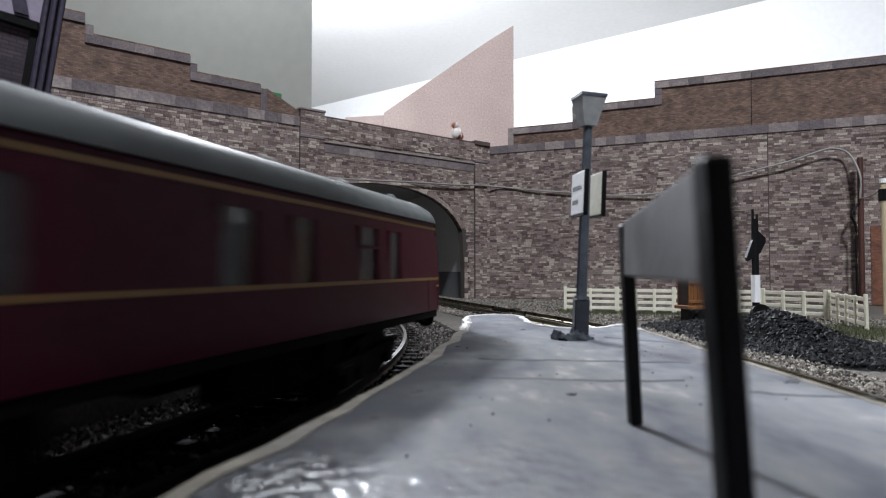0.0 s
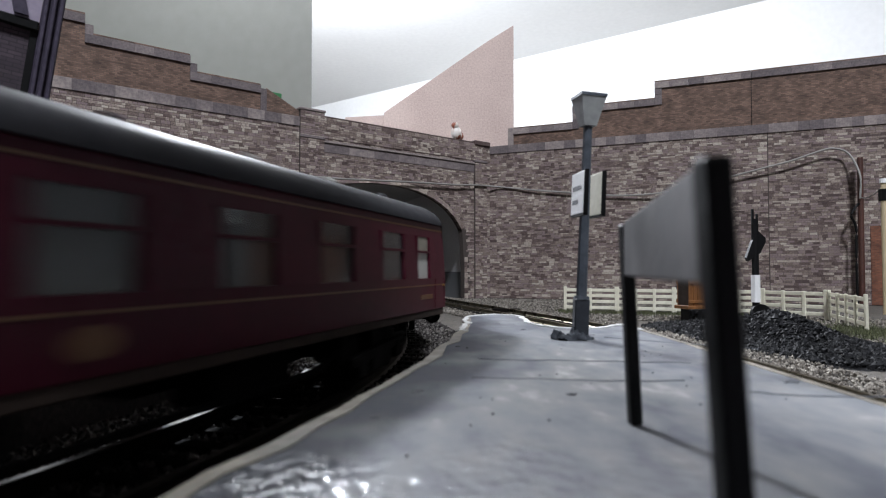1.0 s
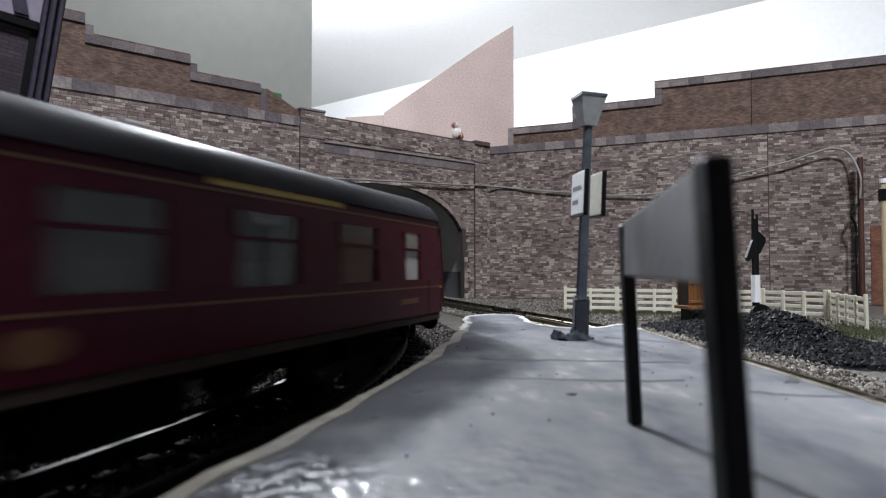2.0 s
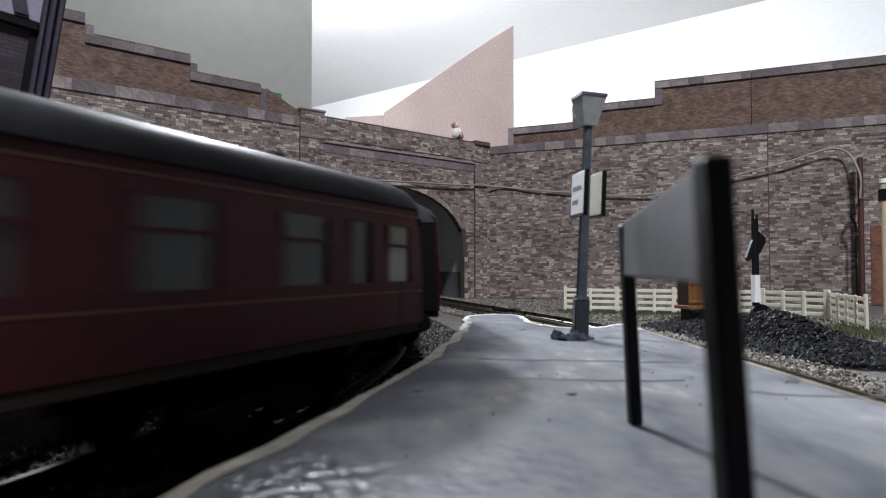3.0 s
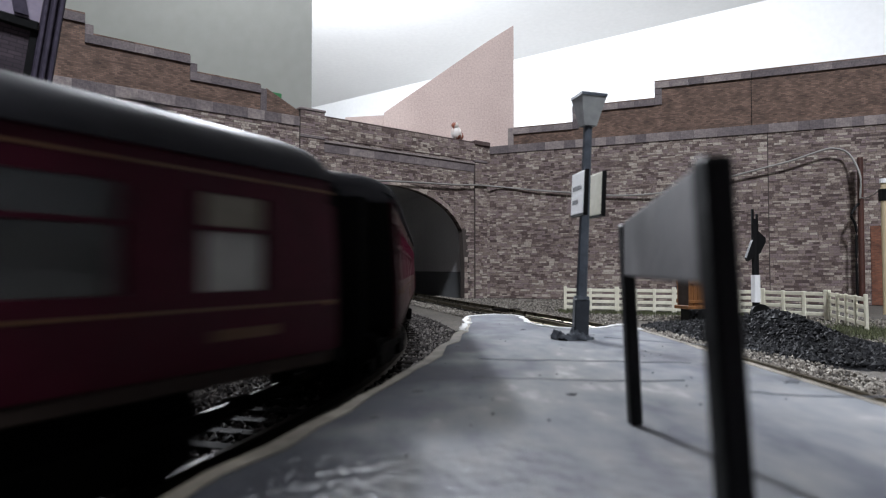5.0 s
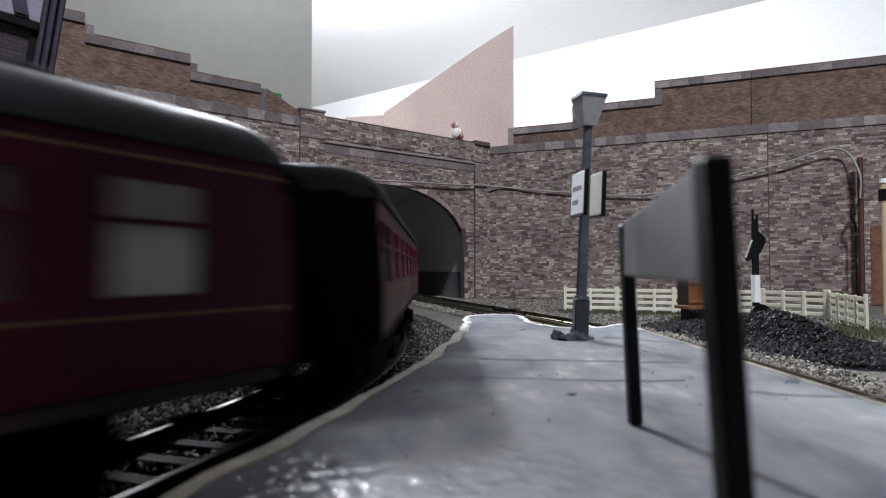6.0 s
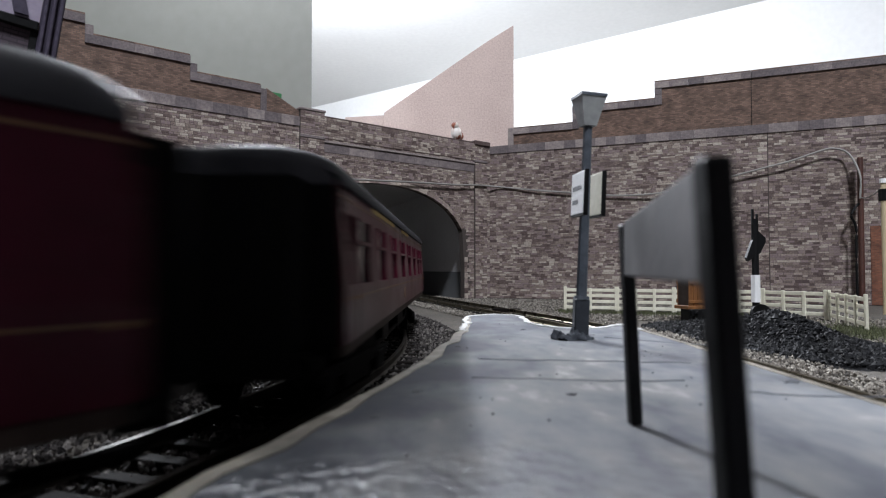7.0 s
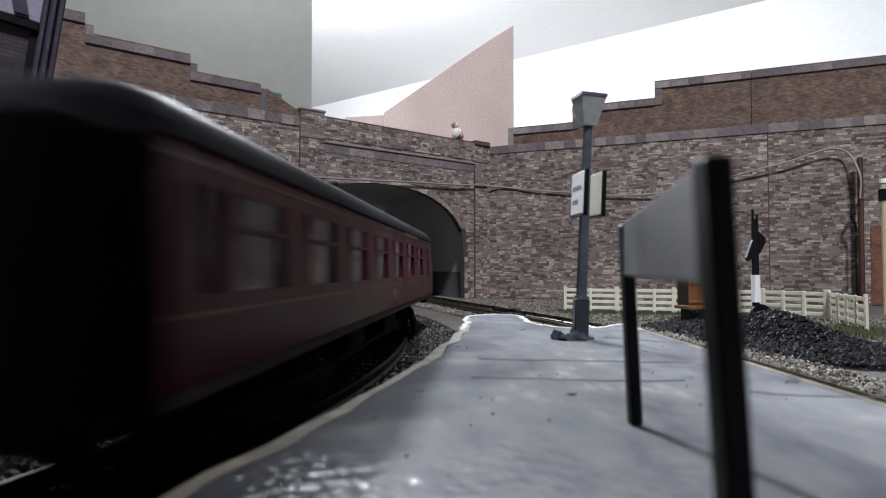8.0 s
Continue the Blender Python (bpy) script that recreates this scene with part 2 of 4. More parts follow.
def brick_material(name, a, b, joint, w=3.0, h=1.0):
    """Printed brick: courses of h, bricks of w millimetres, in the plane of the wall (object x and z)."""
    m = bpy.data.materials.new(name)
    m.use_nodes = True
    nt = m.node_tree
    N, L = nt.nodes.new, nt.links.new
    bs = nt.nodes["Principled BSDF"]
    tc = N("ShaderNodeTexCoord")
    sp, cb = N("ShaderNodeSeparateXYZ"), N("ShaderNodeCombineXYZ")
    L(tc.outputs["Object"], sp.inputs[0])
    L(sp.outputs["X"], cb.inputs["X"])
    L(sp.outputs["Z"], cb.inputs["Y"])
    br = N("ShaderNodeTexBrick")
    br.inputs["Scale"].default_value = 1.0
    br.inputs["Brick Width"].default_value, br.inputs["Row Height"].default_value = w * MM, h * MM
    br.inputs["Mortar Size"].default_value = 0.12 * MM
    br.inputs["Color1"].default_value, br.inputs["Color2"].default_value, br.inputs["Mortar"].default_value = srgb(*a), srgb(*b), srgb(*joint)
    L(cb.outputs[0], br.inputs["Vector"])
    n = N("ShaderNodeTexNoise")
    n.inputs["Scale"].default_value, n.inputs["Detail"].default_value = 110, 5
    L(tc.outputs["Object"], n.inputs["Vector"])
    mr = N("ShaderNodeMapRange")
    mr.inputs[1].default_value, mr.inputs[2].default_value, mr.inputs[3].default_value, mr.inputs[4].default_value = 0.3, 0.7, 0.66, 1.3
    L(n.outputs[0], mr.inputs[0])
    mx = N("ShaderNodeMix")
    mx.data_type, mx.blend_type = "RGBA", "MULTIPLY"
    mx.inputs[0].default_value = 1.0
    L(br.outputs["Color"], mx.inputs[6])
    L(mr.outputs[0], mx.inputs[7])
    L(mx.outputs[2], bs.inputs["Base Color"])
    bs.inputs["Roughness"].default_value = 0.85
    bp = N("ShaderNodeBump")
    bp.inputs["Strength"].default_value, bp.inputs["Distance"].default_value, bp.invert = 0.5, 0.0002, True
    L(br.outputs["Fac"], bp.inputs["Height"])
    L(bp.outputs[0], bs.inputs["Normal"])
    return m


brown_brick = brick_material("brown_brick", (84, 64, 55), (122, 97, 83), (86, 75, 68), 3.3, 1.2)
red_brick = brick_material("red_brown_brick", (104, 62, 46), (132, 84, 62), (92, 74, 64), 3.3, 1.2)
dark_brick = brick_material("dark_purple_brick", (58, 48, 56), (72, 60, 68), (44, 38, 44))

# ---- room ----
def setting(name, bm, material, label, category, at=None, round_off=None):
    return tagged(part(name, bm, material, None, "", at, round_off), label, category, "", "structure")


CEIL, FLOOR = 1700, -900
setting("floor", box(-2700, 3500, -2700, 7400, FLOOR - 20, FLOOR), carpet, "brown-grey carpeted floor of the hobby room", "floor")
setting("ceiling", box(-2700, 3500, -2700, 7400, CEIL, CEIL + 20), ceiling_paint, "pale matt painted ceiling of the room", "ceiling")
wd = Vector((2746, -2009, 0)).normalized()
wa = math.degrees(math.atan2(wd.y, wd.x))
setting("wall_back", box(-2600, 7000, 0, 80, FLOOR, CEIL), room_white, "plain white painted wall behind the layout", "wall", P(-1338, 6103, 0, 0, 0, wa))
setting("wall_left", box(-2700, -2620, -2700, 7400, FLOOR, CEIL), dull_wall, "plain grey painted side wall of the room", "wall")
setting("wall_right", box(3420, 3500, -2700, 3200, FLOOR, CEIL), dull_wall, "plain grey painted side wall of the room", "wall")
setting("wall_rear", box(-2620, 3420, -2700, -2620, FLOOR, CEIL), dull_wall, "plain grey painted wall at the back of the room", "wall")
# partition's top fitted just above the camera's view, so the pendant shines over it
setting("wall_partition", box(-2620, -515, 2300, 2312, FLOOR, 1125), grey_green, "grey-green painted partition standing short of the ceiling", "wall")

# ---- the track plan ----
TRACK_C, TRACK_R = Vector((-461.3, 213.7, 0)), 438.0
A0, AT, A1 = radians(-45), radians(8), radians(112)
R_OUT = 700.0                                     # the curve eases inside the tunnel
C_OUT = TRACK_C + (TRACK_R - R_OUT) * Vector((math.cos(AT), math.sin(AT), 0))
RAIL_Z = 3.5


def path(s):
    """Place and heading at s millimetres along the main track; s = 0 on the circle's x axis."""
    st = AT * TRACK_R
    c, r = (TRACK_C, TRACK_R) if s < st else (C_OUT, R_OUT)
    want = s / TRACK_R if s < st else AT + (s - st) / R_OUT
    a = max(A0, min(A1, want))
    over = (want - a) * r
    p = c + r * Vector((math.cos(a), math.sin(a), 0))
    h = Vector((-math.sin(a), math.cos(a), 0))
    return p + h * over, h


C2, R2, A2 = Vector((-509, 160, 0)), 591.1, radians(17)


def path2(s):
    """The track on the other side of the platform: straight behind, then curving towards the tunnel."""
    a = max(0.0, min(A2, s / R2))
    p = C2 + R2 * Vector((math.cos(a), math.sin(a), 0))
    h = Vector((-math.sin(a), math.cos(a), 0))
    return p + h * (s - a * R2), h

def sweep(way, s0, s1, step, profile):
    """A closed profile (across, height) swept along a track."""
    bm = bmesh.new()
    rings = []
    n = max(2, int((s1 - s0) / step))
    for i in range(n + 1):
        p, h = way(s0 + (s1 - s0) * i / n)
        right = Vector((h.y, -h.x, 0))
        rings.append([bm.verts.new(p + right * a + Vector((0, 0, z))) for a, z in profile])
    k = len(profile)
    for a, b in zip(rings, rings[1:]):
        for j in range(k):
            bm.faces.new((a[j], a[(j + 1) % k], b[(j + 1) % k], b[j]))
    bm.faces.new(rings[0])
    bm.faces.new(rings[-1][::-1])
    return bm


def track(name, way, s0, s1, top, label):
    t = empty(name)
    tagged(t, label, "railway track")
    for side in (-1, 1):
        c = side * 8.9
        part("rail", sweep(way, s0, s1, 8, [(c - 1.1, 1.0), (c + 1.1, 1.0), (c + 0.35, 1.6), (c + 0.35, 2.7), (c + 0.65, 3.0), (c + 0.65, RAIL_Z), (c - 0.65, RAIL_Z), (c - 0.65, 3.0), (c - 0.35, 2.7), (c - 0.35, 1.6)]), top, t)
    me = to_mesh("sleeper", box(-1.6, 1.6, -15, 15, 0.0, 1.2, 0.2), sleeper_mat)
    s, far = s0 + 3, bmesh.new()
    while s < s1:
        p, h = way(s)
        at = P(p.x, p.y, 0.05, 0, 0, math.degrees(math.atan2(h.y, h.x)) + random.uniform(-1.5, 1.5))
        if -260 < s < 560:
            shared("sleeper", me, t, at)
        else:
            m = Matrix.Translation(at.translation / MM) @ at.to_3x3().to_4x4()
            vs = bmesh.ops.create_cube(far, size=1.0)["verts"]
            for v in vs:
                v.co = m @ Vector((v.co.x * 3.2, v.co.y * 30, v.co.z * 1.2 + 0.6))
        s += 8.2
    if far.verts:
        tagged(part("distant_sleepers", far, sleeper_mat, t), "", "", "", "stuff")
    else:
        far.free()
    return t


# ---- baseboard and ground ----
setting("baseboard", box(-1750, 700, -2300, 1430, -26, -1.2), plywood, "plywood baseboard carrying the model railway", "baseboard")
g = bmesh.new()
bmesh.ops.create_grid(g, x_segments=110, y_segments=160, size=0.5)
for v in g.verts:
    v.co = Vector((v.co.x * 2420 - 520, v.co.y * 3700 - 440, 0))
    v.co.z = -0.6 + 0.5 * noise.noise(Vector((v.co.x / 40, v.co.y / 40, 0)))
setting("ground", g, earth, "grey-brown scattered ground covering of the layout", "ground", None, 60)

track("railway_track", path, -2300, 1900, rail_steel, "curved model railway track with dark sleepers beside the platform")
track("railway_track", path2, -260, 520, rail_brass, "model railway track with bright rail tops curving into the tunnel")


def stones(name, n, place, size, mat, label, category, seed, base=None):
    """Many small loose stones in one mesh: place(rng) gives a foot, size(rng) a radius."""
    rng = random.Random(seed)
    tpl = bmesh.new()
    bmesh.ops.create_icosphere(tpl, subdivisions=1, radius=1.0)
    tv = [v.co.copy() for v in tpl.verts]
    tf = [tuple(v.index for v in f.verts) for f in tpl.faces]
    tpl.free()
    if n > 2500:
        tv = [Vector(c) for c in ((1, 0, 0), (-1, 0, 0), (0, 1, 0), (0, -1, 0), (0, 0, 1), (0, 0, -1))]
        tf = [(0, 2, 4), (2, 1, 4), (1, 3, 4), (3, 0, 4), (2, 0, 5), (1, 2, 5), (3, 1, 5), (0, 3, 5)]
    vs, fs = [], []
    for _ in range(n):
        p, r = place(rng), size(rng)
        q = Euler([rng.uniform(0, 6.28) for _ in range(3)]).to_quaternion()
        sc = Vector((r * rng.uniform(0.7, 1.3), r * rng.uniform(0.7, 1.3), r * rng.uniform(0.5, 0.9)))
        o = len(vs)
        for c in tv:
            w = q @ Vector((c.x * sc.x, c.y * sc.y, c.z * sc.z)) * rng.uniform(0.85, 1.15) + p
            vs.append((w.x * MM, w.y * MM, w.z * MM))
        fs.extend(tuple(i + o for i in f) for f in tf)
    me = bpy.data.meshes.new(name)
    me.from_pydata(vs, [], fs)
    me.materials.append(mat)
    return tagged(new(name, me), label, category, "", "stuff")


def along(way, s0, s1, a0, a1, z0, z1):
    def place(rng):
        while True:
            a = rng.uniform(a0, a1)
            if abs(abs(a) - 8.9) > 1.5:
                break
        p, h = way(rng.uniform(s0, s1))
        return p + Vector((h.y, -h.x, 0)) * a + Vector((0, 0, rng.uniform(z0, z1)))
    return place


stones("ballast", 24000, along(path, -230, 420, -36, 34, 0.0, 0.9), lambda r: r.uniform(0.45, 1.0), ballast_dark, "loose grey stone ballast packed between the sleepers", "ballast", 3)
stones("ballast", 24000, along(path2, -60, 490, -30, 36, 0.0, 0.8), lambda r: r.uniform(0.35, 0.8), ballast_mat, "pale grey stone ballast beside the track", "ballast", 4)

# ---- platform ----
PC, PR, PZ = Vector((-553.6, 208.9, 0)), 561.0, 14.9


def platform_outline():
    rng = random.Random(8)
    left = []
    for i in range(46):
        a = radians(-34 + 31.9 * i / 45)
        r = PR + rng.uniform(-0.5, 0.5)
        left.append((PC.x + r * math.cos(a), PC.y + r * math.sin(a)))
    tip = [(8.6, 192.0), (12.0, 196.0), (17.5, 199.5), (23, 196.0), (25.0, 186.0), (24.5, 170.0), (28.0, 158.0), (34.0, 153.0), (41.0, 155.0), (48.0, 163.0)]
    right = [(49.8 - 0.004 * (i - 1) ** 2, 160 - 12 * i + rng.uniform(-0.4, 0.4)) for i in range(32)]
    return left, tip, right


pl, pt, pr = platform_outline()
outline = pl + pt + pr
setting("platform", prism(outline, 0.0, PZ - 0.9, "z"), platform_side, "grey card-built station platform", "platform")


def platform_skin():
    """The painted paper top: a grid inside the outline with creases, drooping a little at its rim."""
    bm = bmesh.new()
    vs = [bm.verts.new((x, y, PZ)) for x, y in outline]
    f = bm.faces.new(vs)
    bmesh.ops.inset_region(bm, faces=[f], thickness=1.3, depth=0.0)
    lo = bmesh.ops.extrude_edge_only(bm, edges=[e for e in bm.edges if e.is_boundary])
    for v in lo["geom"]:
        if isinstance(v, bmesh.types.BMVert):
            v.co.z = PZ - 1.4
    return bm


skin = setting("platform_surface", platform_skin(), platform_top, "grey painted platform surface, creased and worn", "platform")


def strip(points, w, z, h):
    bm = bmesh.new()
    pts = [Vector((x, y, 0)) for x, y in points]
    rng = random.Random(2)
    rows = []
    for i, p in enumerate(pts):
        d = (pts[min(i + 1, len(pts) - 1)] - pts[max(i - 1, 0)]).normalized()
        n = Vector((d.y, -d.x, 0))
        ww = w * rng.uniform(0.55, 1.35)
        rows.append([bm.verts.new(p - n * 0.35 + Vector((0, 0, z - 1.6))), bm.verts.new(p - n * 0.35 + Vector((0, 0, z + h))), bm.verts.new(p + n * ww + Vector((0, 0, z + h))), bm.verts.new(p + n * ww + Vector((0, 0, z - 0.1)))])
    for a, b in zip(rows, rows[1:]):
        for k in range(3):
            bm.faces.new((a[k], a[k + 1], b[k + 1], b[k]))
    return bm


def torn(points):
    rng = random.Random(14)
    return [Vector((v.x + rng.uniform(-0.5, 0.5), v.y + rng.uniform(-0.5, 0.5), 0)) for v in spline([(x, y, 0) for x, y in points], 5)]


setting("platform_edging", strip(pl, 1.5, PZ, 0.12), cream_edge, "worn cream-painted edging along the platform", "platform edge", None, 60)
setting("platform_edging", strip(pr, 0.7, PZ, 0.1), cream_edge, "worn cream-painted edging along the platform", "platform edge", None, 60)
setting("platform_rim", strip([(v.x, v.y) for v in torn(pl[-7:] + pt + pr[:2])], 1.1, PZ, 0.25), rim_white, "torn whitish rim at the end of the platform", "platform edge", None, 60)
# unseen wall added behind the camera; its height shades the near platform and train
setting("wall_added_shade", box(-22, 48, -34, -14, 0, 262, 1.0), dark_brick, "unseen wall added behind the camera to shade the platform", "wall", P(0, 0, PZ - 0.8))

setting("platform_opposite", sweep(path, -420, 150, 12, [(-30.5, 0), (-30.5, 11.8), (-31.5, 12.4), (-170, 12.4), (-170, 0)]), platform_side, "dark platform on the inner side of the curve", "platform")

# ---- stone walls of the layout ----
CORNER = Vector((49.2, 625.5, 0))
R_DIR = Vector((318.4, -131.6, 0)).normalized()
L_DIR = Vector((-149.9, -117.9, 0)).normalized()


class Wall:
    """A vertical wall: x runs to the viewer's right along its face, y into the wall, z up."""
    def __init__(self, start, along_dir):
        self.m = Matrix.Translation(start * MM) @ Matrix.Rotation(math.atan2(along_dir.y, along_dir.x), 4, "Z")


def stone_mesh(name, pieces, mat, seed):
    """pieces: (x0, x1, z0, z1). Each is a low block proud of the wall face at y = 0."""
    rng = random.Random(seed)
    vs, fs = [], []
    for x0, x1, z0, z1 in pieces:
        d, b, o = rng.uniform(0.1, 0.34), 0.1, len(vs)
        for x, y, z in ((x0, 0.05, z0), (x1, 0.05, z0), (x1, 0.05, z1), (x0, 0.05, z1), (x0 + b, -d, z0 + b), (x1 - b, -d, z0 + b), (x1 - b, -d, z1 - b), (x0 + b, -d, z1 - b)):
            vs.append((x * MM, y * MM, z * MM))
        fs.extend(tuple(i + o for i in f) for f in ((4, 5, 6, 7), (0, 1, 5, 4), (1, 2, 6, 5), (2, 3, 7, 6), (3, 0, 4, 7)))
    me = bpy.data.meshes.new(name)
    me.from_pydata(vs, [], fs)
    me.materials.append(mat)
    return me


def rubble(x0, x1, z0, z1, seed, outside=lambda x, z: True):
    """Irregular coursed rubble: stones of one to two courses in height."""
    rng = random.Random(seed)
    out, z = [], z0
    while z < z1 - 0.6:
        h = min(rng.choice((1.5, 1.8, 2.1, 2.7)), z1 - z)
        if z1 - z - h < 1.0:
            h = z1 - z
        x = x0
        while x < x1 - 0.5:
            w = min(rng.choice((2.6, 3.6, 4.8, 6, 7.5)) * rng.uniform(0.85, 1.15), x1 - x)
            if x1 - x - w < 2:
                w = x1 - x
            if outside(x + w / 2, z + h / 2) and outside(x, z + h / 2) and outside(x + w, z + h / 2) and outside(x + w / 2, z + h):
                if h > 2.5 and rng.random() < 0.35:
                    out.append((x + 0.07, x + w - 0.07, z + 0.06, z + h * 0.5 - 0.08))
                    out.append((x + 0.07, x + w - 0.07, z + h * 0.5 + 0.08, z + h - 0.06))
                else:
                    out.append((x + 0.07, x + w - 0.07, z + 0.06, z + h - 0.06))
            x += w
        z += h
    return out


def lay(wall_ob, pieces, near, seed):
    """The stones nearest the platform are objects of their own, the rest one joined mesh."""
    pieces = sorted(pieces, key=near)
    cache = {}
    for i, (x0, x1, z0, z1) in enumerate(pieces[:300]):
        key = (round((x1 - x0) * 2), round((z1 - z0) * 5))
        if key not in cache:
            w, h = key[0] / 2, key[1] / 5
            cache[key] = stone_mesh("stone", [(-w / 2, w / 2, -h / 2, h / 2)], stone_piece, seed + i)
        shared("stone", cache[key], wall_ob, P((x0 + x1) / 2, 0, (z0 + z1) / 2))
    rest = new("stonework", stone_mesh("stonework", pieces[300:], stone_joined, seed))
    rest.parent = wall_ob
    tagged(rest, "printed rubble stonework in brown, grey and purple", "", "", "stuff")


def copings(parent, x0, x1, z0, z1, out, piece, seed, back=4.0):
    rng = random.Random(seed)
    x = x0
    while x < x1 - 0.5:
        w = min(piece * rng.uniform(0.85, 1.15), x1 - x)
        if x1 - x - w < piece * 0.3:
            w = x1 - x
        part("coping_stone", box(0.03, w - 0.03, -out + rng.uniform(-0.12, 0.12), back, z0, z1, 0.1), coping_piece, parent, "", P(x, 0, 0))
        x += w


def wall_right_of_layout():
    w = Wall(CORNER, R_DIR)
    ln = 450.0
    ob = part("wall_stone", box(0, ln, 0, 6, -1, 151), mortar, None, "", w.m)
    tagged(ob, "tall retaining wall of brown-grey rubble stone with brick parapet", "retaining wall", "", "structure")
    copings(ob, 0, ln, 151, 159, 1.2, 10, 11)
    # brick parapet in steps
    for x0, x1, z in ((26, 87, 176), (87, 165, 192), (165, 247, 208), (247.4, ln, 208)):
        part("parapet", box(x0, x1, 1.2 if x0 < 247.2 else 1.0, 5.4, 159, z - 6), brown_brick, ob, "brown brick parapet")
        copings(ob, x0, x1, z - 6, z, 0.4, 15, int(x0), back=5.6)
        part("capping", box(x0, x1, 0.8, 5.0, z, z + 1.6, 0.2), brown_brick, ob)
    for x, z in ((87, 176), (165, 192)):
        part("step_stone", box(x, x + 6.5, 0.2, 5.5, z - 6, z + 4, 0.3), coping_piece, ob)
        part("step_stone", box(x, x + 6.5, 0.2, 5.5, z + 4.1, z + 10, 0.3), coping_piece, ob)
    part("end_stone", box(20, 26, 0.2, 5.6, 159, 177, 0.3), coping_piece, ob)
    part("joint_strip", box(247.05, 247.35, 0.6, 5, 159, 201.8), black_paint, ob, "dark joint between two card panels")
    part("brick_patch", box(334, ln, -0.9, 0.0, 0, 66, 0.1), red_brick, ob, "patch of red-brown brickwork")
    pcs = rubble(0, 259, 0, 151, 21) + rubble(259.6, ln, 0, 151, 22)
    lay(ob, pcs, lambda p: abs(p[0] - 130) + abs(p[2] - 60), 40)
    return ob


ARCH_C, ARCH_W, ARCH_J, ARCH_T = 132.0, 102.0, 34.0, 108.0     # centre from the corner, half width, jamb and crown heights


def arch_z(u):
    v = min(1.0, abs(u - ARCH_C) / ARCH_W)
    return ARCH_J + (ARCH_T - ARCH_J) * (1 - v ** 2.3) ** (1 / 2.3)


def wall_left_of_layout():
    """x runs from the far left to the corner; u = distance from the corner."""
    ln = 520.0
    w = Wall(CORNER + L_DIR * ln, -L_DIR)
    X = lambda u: ln - u
    # body with the tunnel's opening
    arch = [(X(ARCH_C + ARCH_W * c), arch_z(ARCH_C + ARCH_W * c)) for c in [math.cos(math.pi * k / 40) for k in range(41)]]
    u_right = 35.0
    arch = [(x, z) for x, z in arch if x < X(u_right)] + [(X(u_right), 30), (X(u_right), -1)]
    outer = [(X(ln), -1), (X(ARCH_C + ARCH_W), -1)] + arch + [(X(0), -1), (X(0), 149), (X(ln), 149)]
    ob = part("wall_stone", prism(outer, 0, 6), mortar, None, "", w.m)
    tagged(ob, "stone bridge wall with a wide arched tunnel mouth", "retaining wall", "", "structure")
    inside = lambda x, z: not (X(ARCH_C + ARCH_W) - 2 < x < X(u_right) + 2.2 and z < arch_z(ln - x) + 3.5)
    pcs = rubble(X(ln), X(0), 0, 149, 31, inside)
    lay(ob, pcs, lambda p: abs(p[0] - X(30)) + abs(p[2] - 70), 60)
    # voussoirs round the arch
    th = [math.pi * (0.03 + 0.62 * k / 18) for k in range(19)]
    for a, b in zip(th, th[1:]):
        ua, ub = ARCH_C - ARCH_W * math.cos(a), ARCH_C - ARCH_W * math.cos(b)
        if ua < u_right:
            continue
        n = Vector(((X(ub) - X(ua)), (arch_z(ub) - arch_z(ua)))).normalized()
        n = Vector((n.y, -n.x)) if n.x < 0 and n.y > 0 or n.x < 0 else Vector((-n.y, n.x))
        k = 4.2
        if n.y < 0:
            n = -n
        q = [(X(ua), arch_z(ua)), (X(ub), arch_z(ub)), (X(ub) + n.x * k, arch_z(ub) + n.y * k), (X(ua) + n.x * k, arch_z(ua) + n.y * k)]
        part("arch_stone", prism(q, -0.5, 3), stone_piece, ob)
    z = 0.0
    rng = random.Random(5)
    while z < 40:
        h = rng.uniform(4.0, 6.0)
        part("jamb_stone", box(X(u_right) + 0.1, X(u_right) + rng.uniform(3.2, 5.2), -0.5, 3, z + 0.06, z + h - 0.1, 0.2), stone_piece, ob)
        z += h
    return ob, X


wall_right_of_layout()
left_wall, LX = wall_left_of_layout()


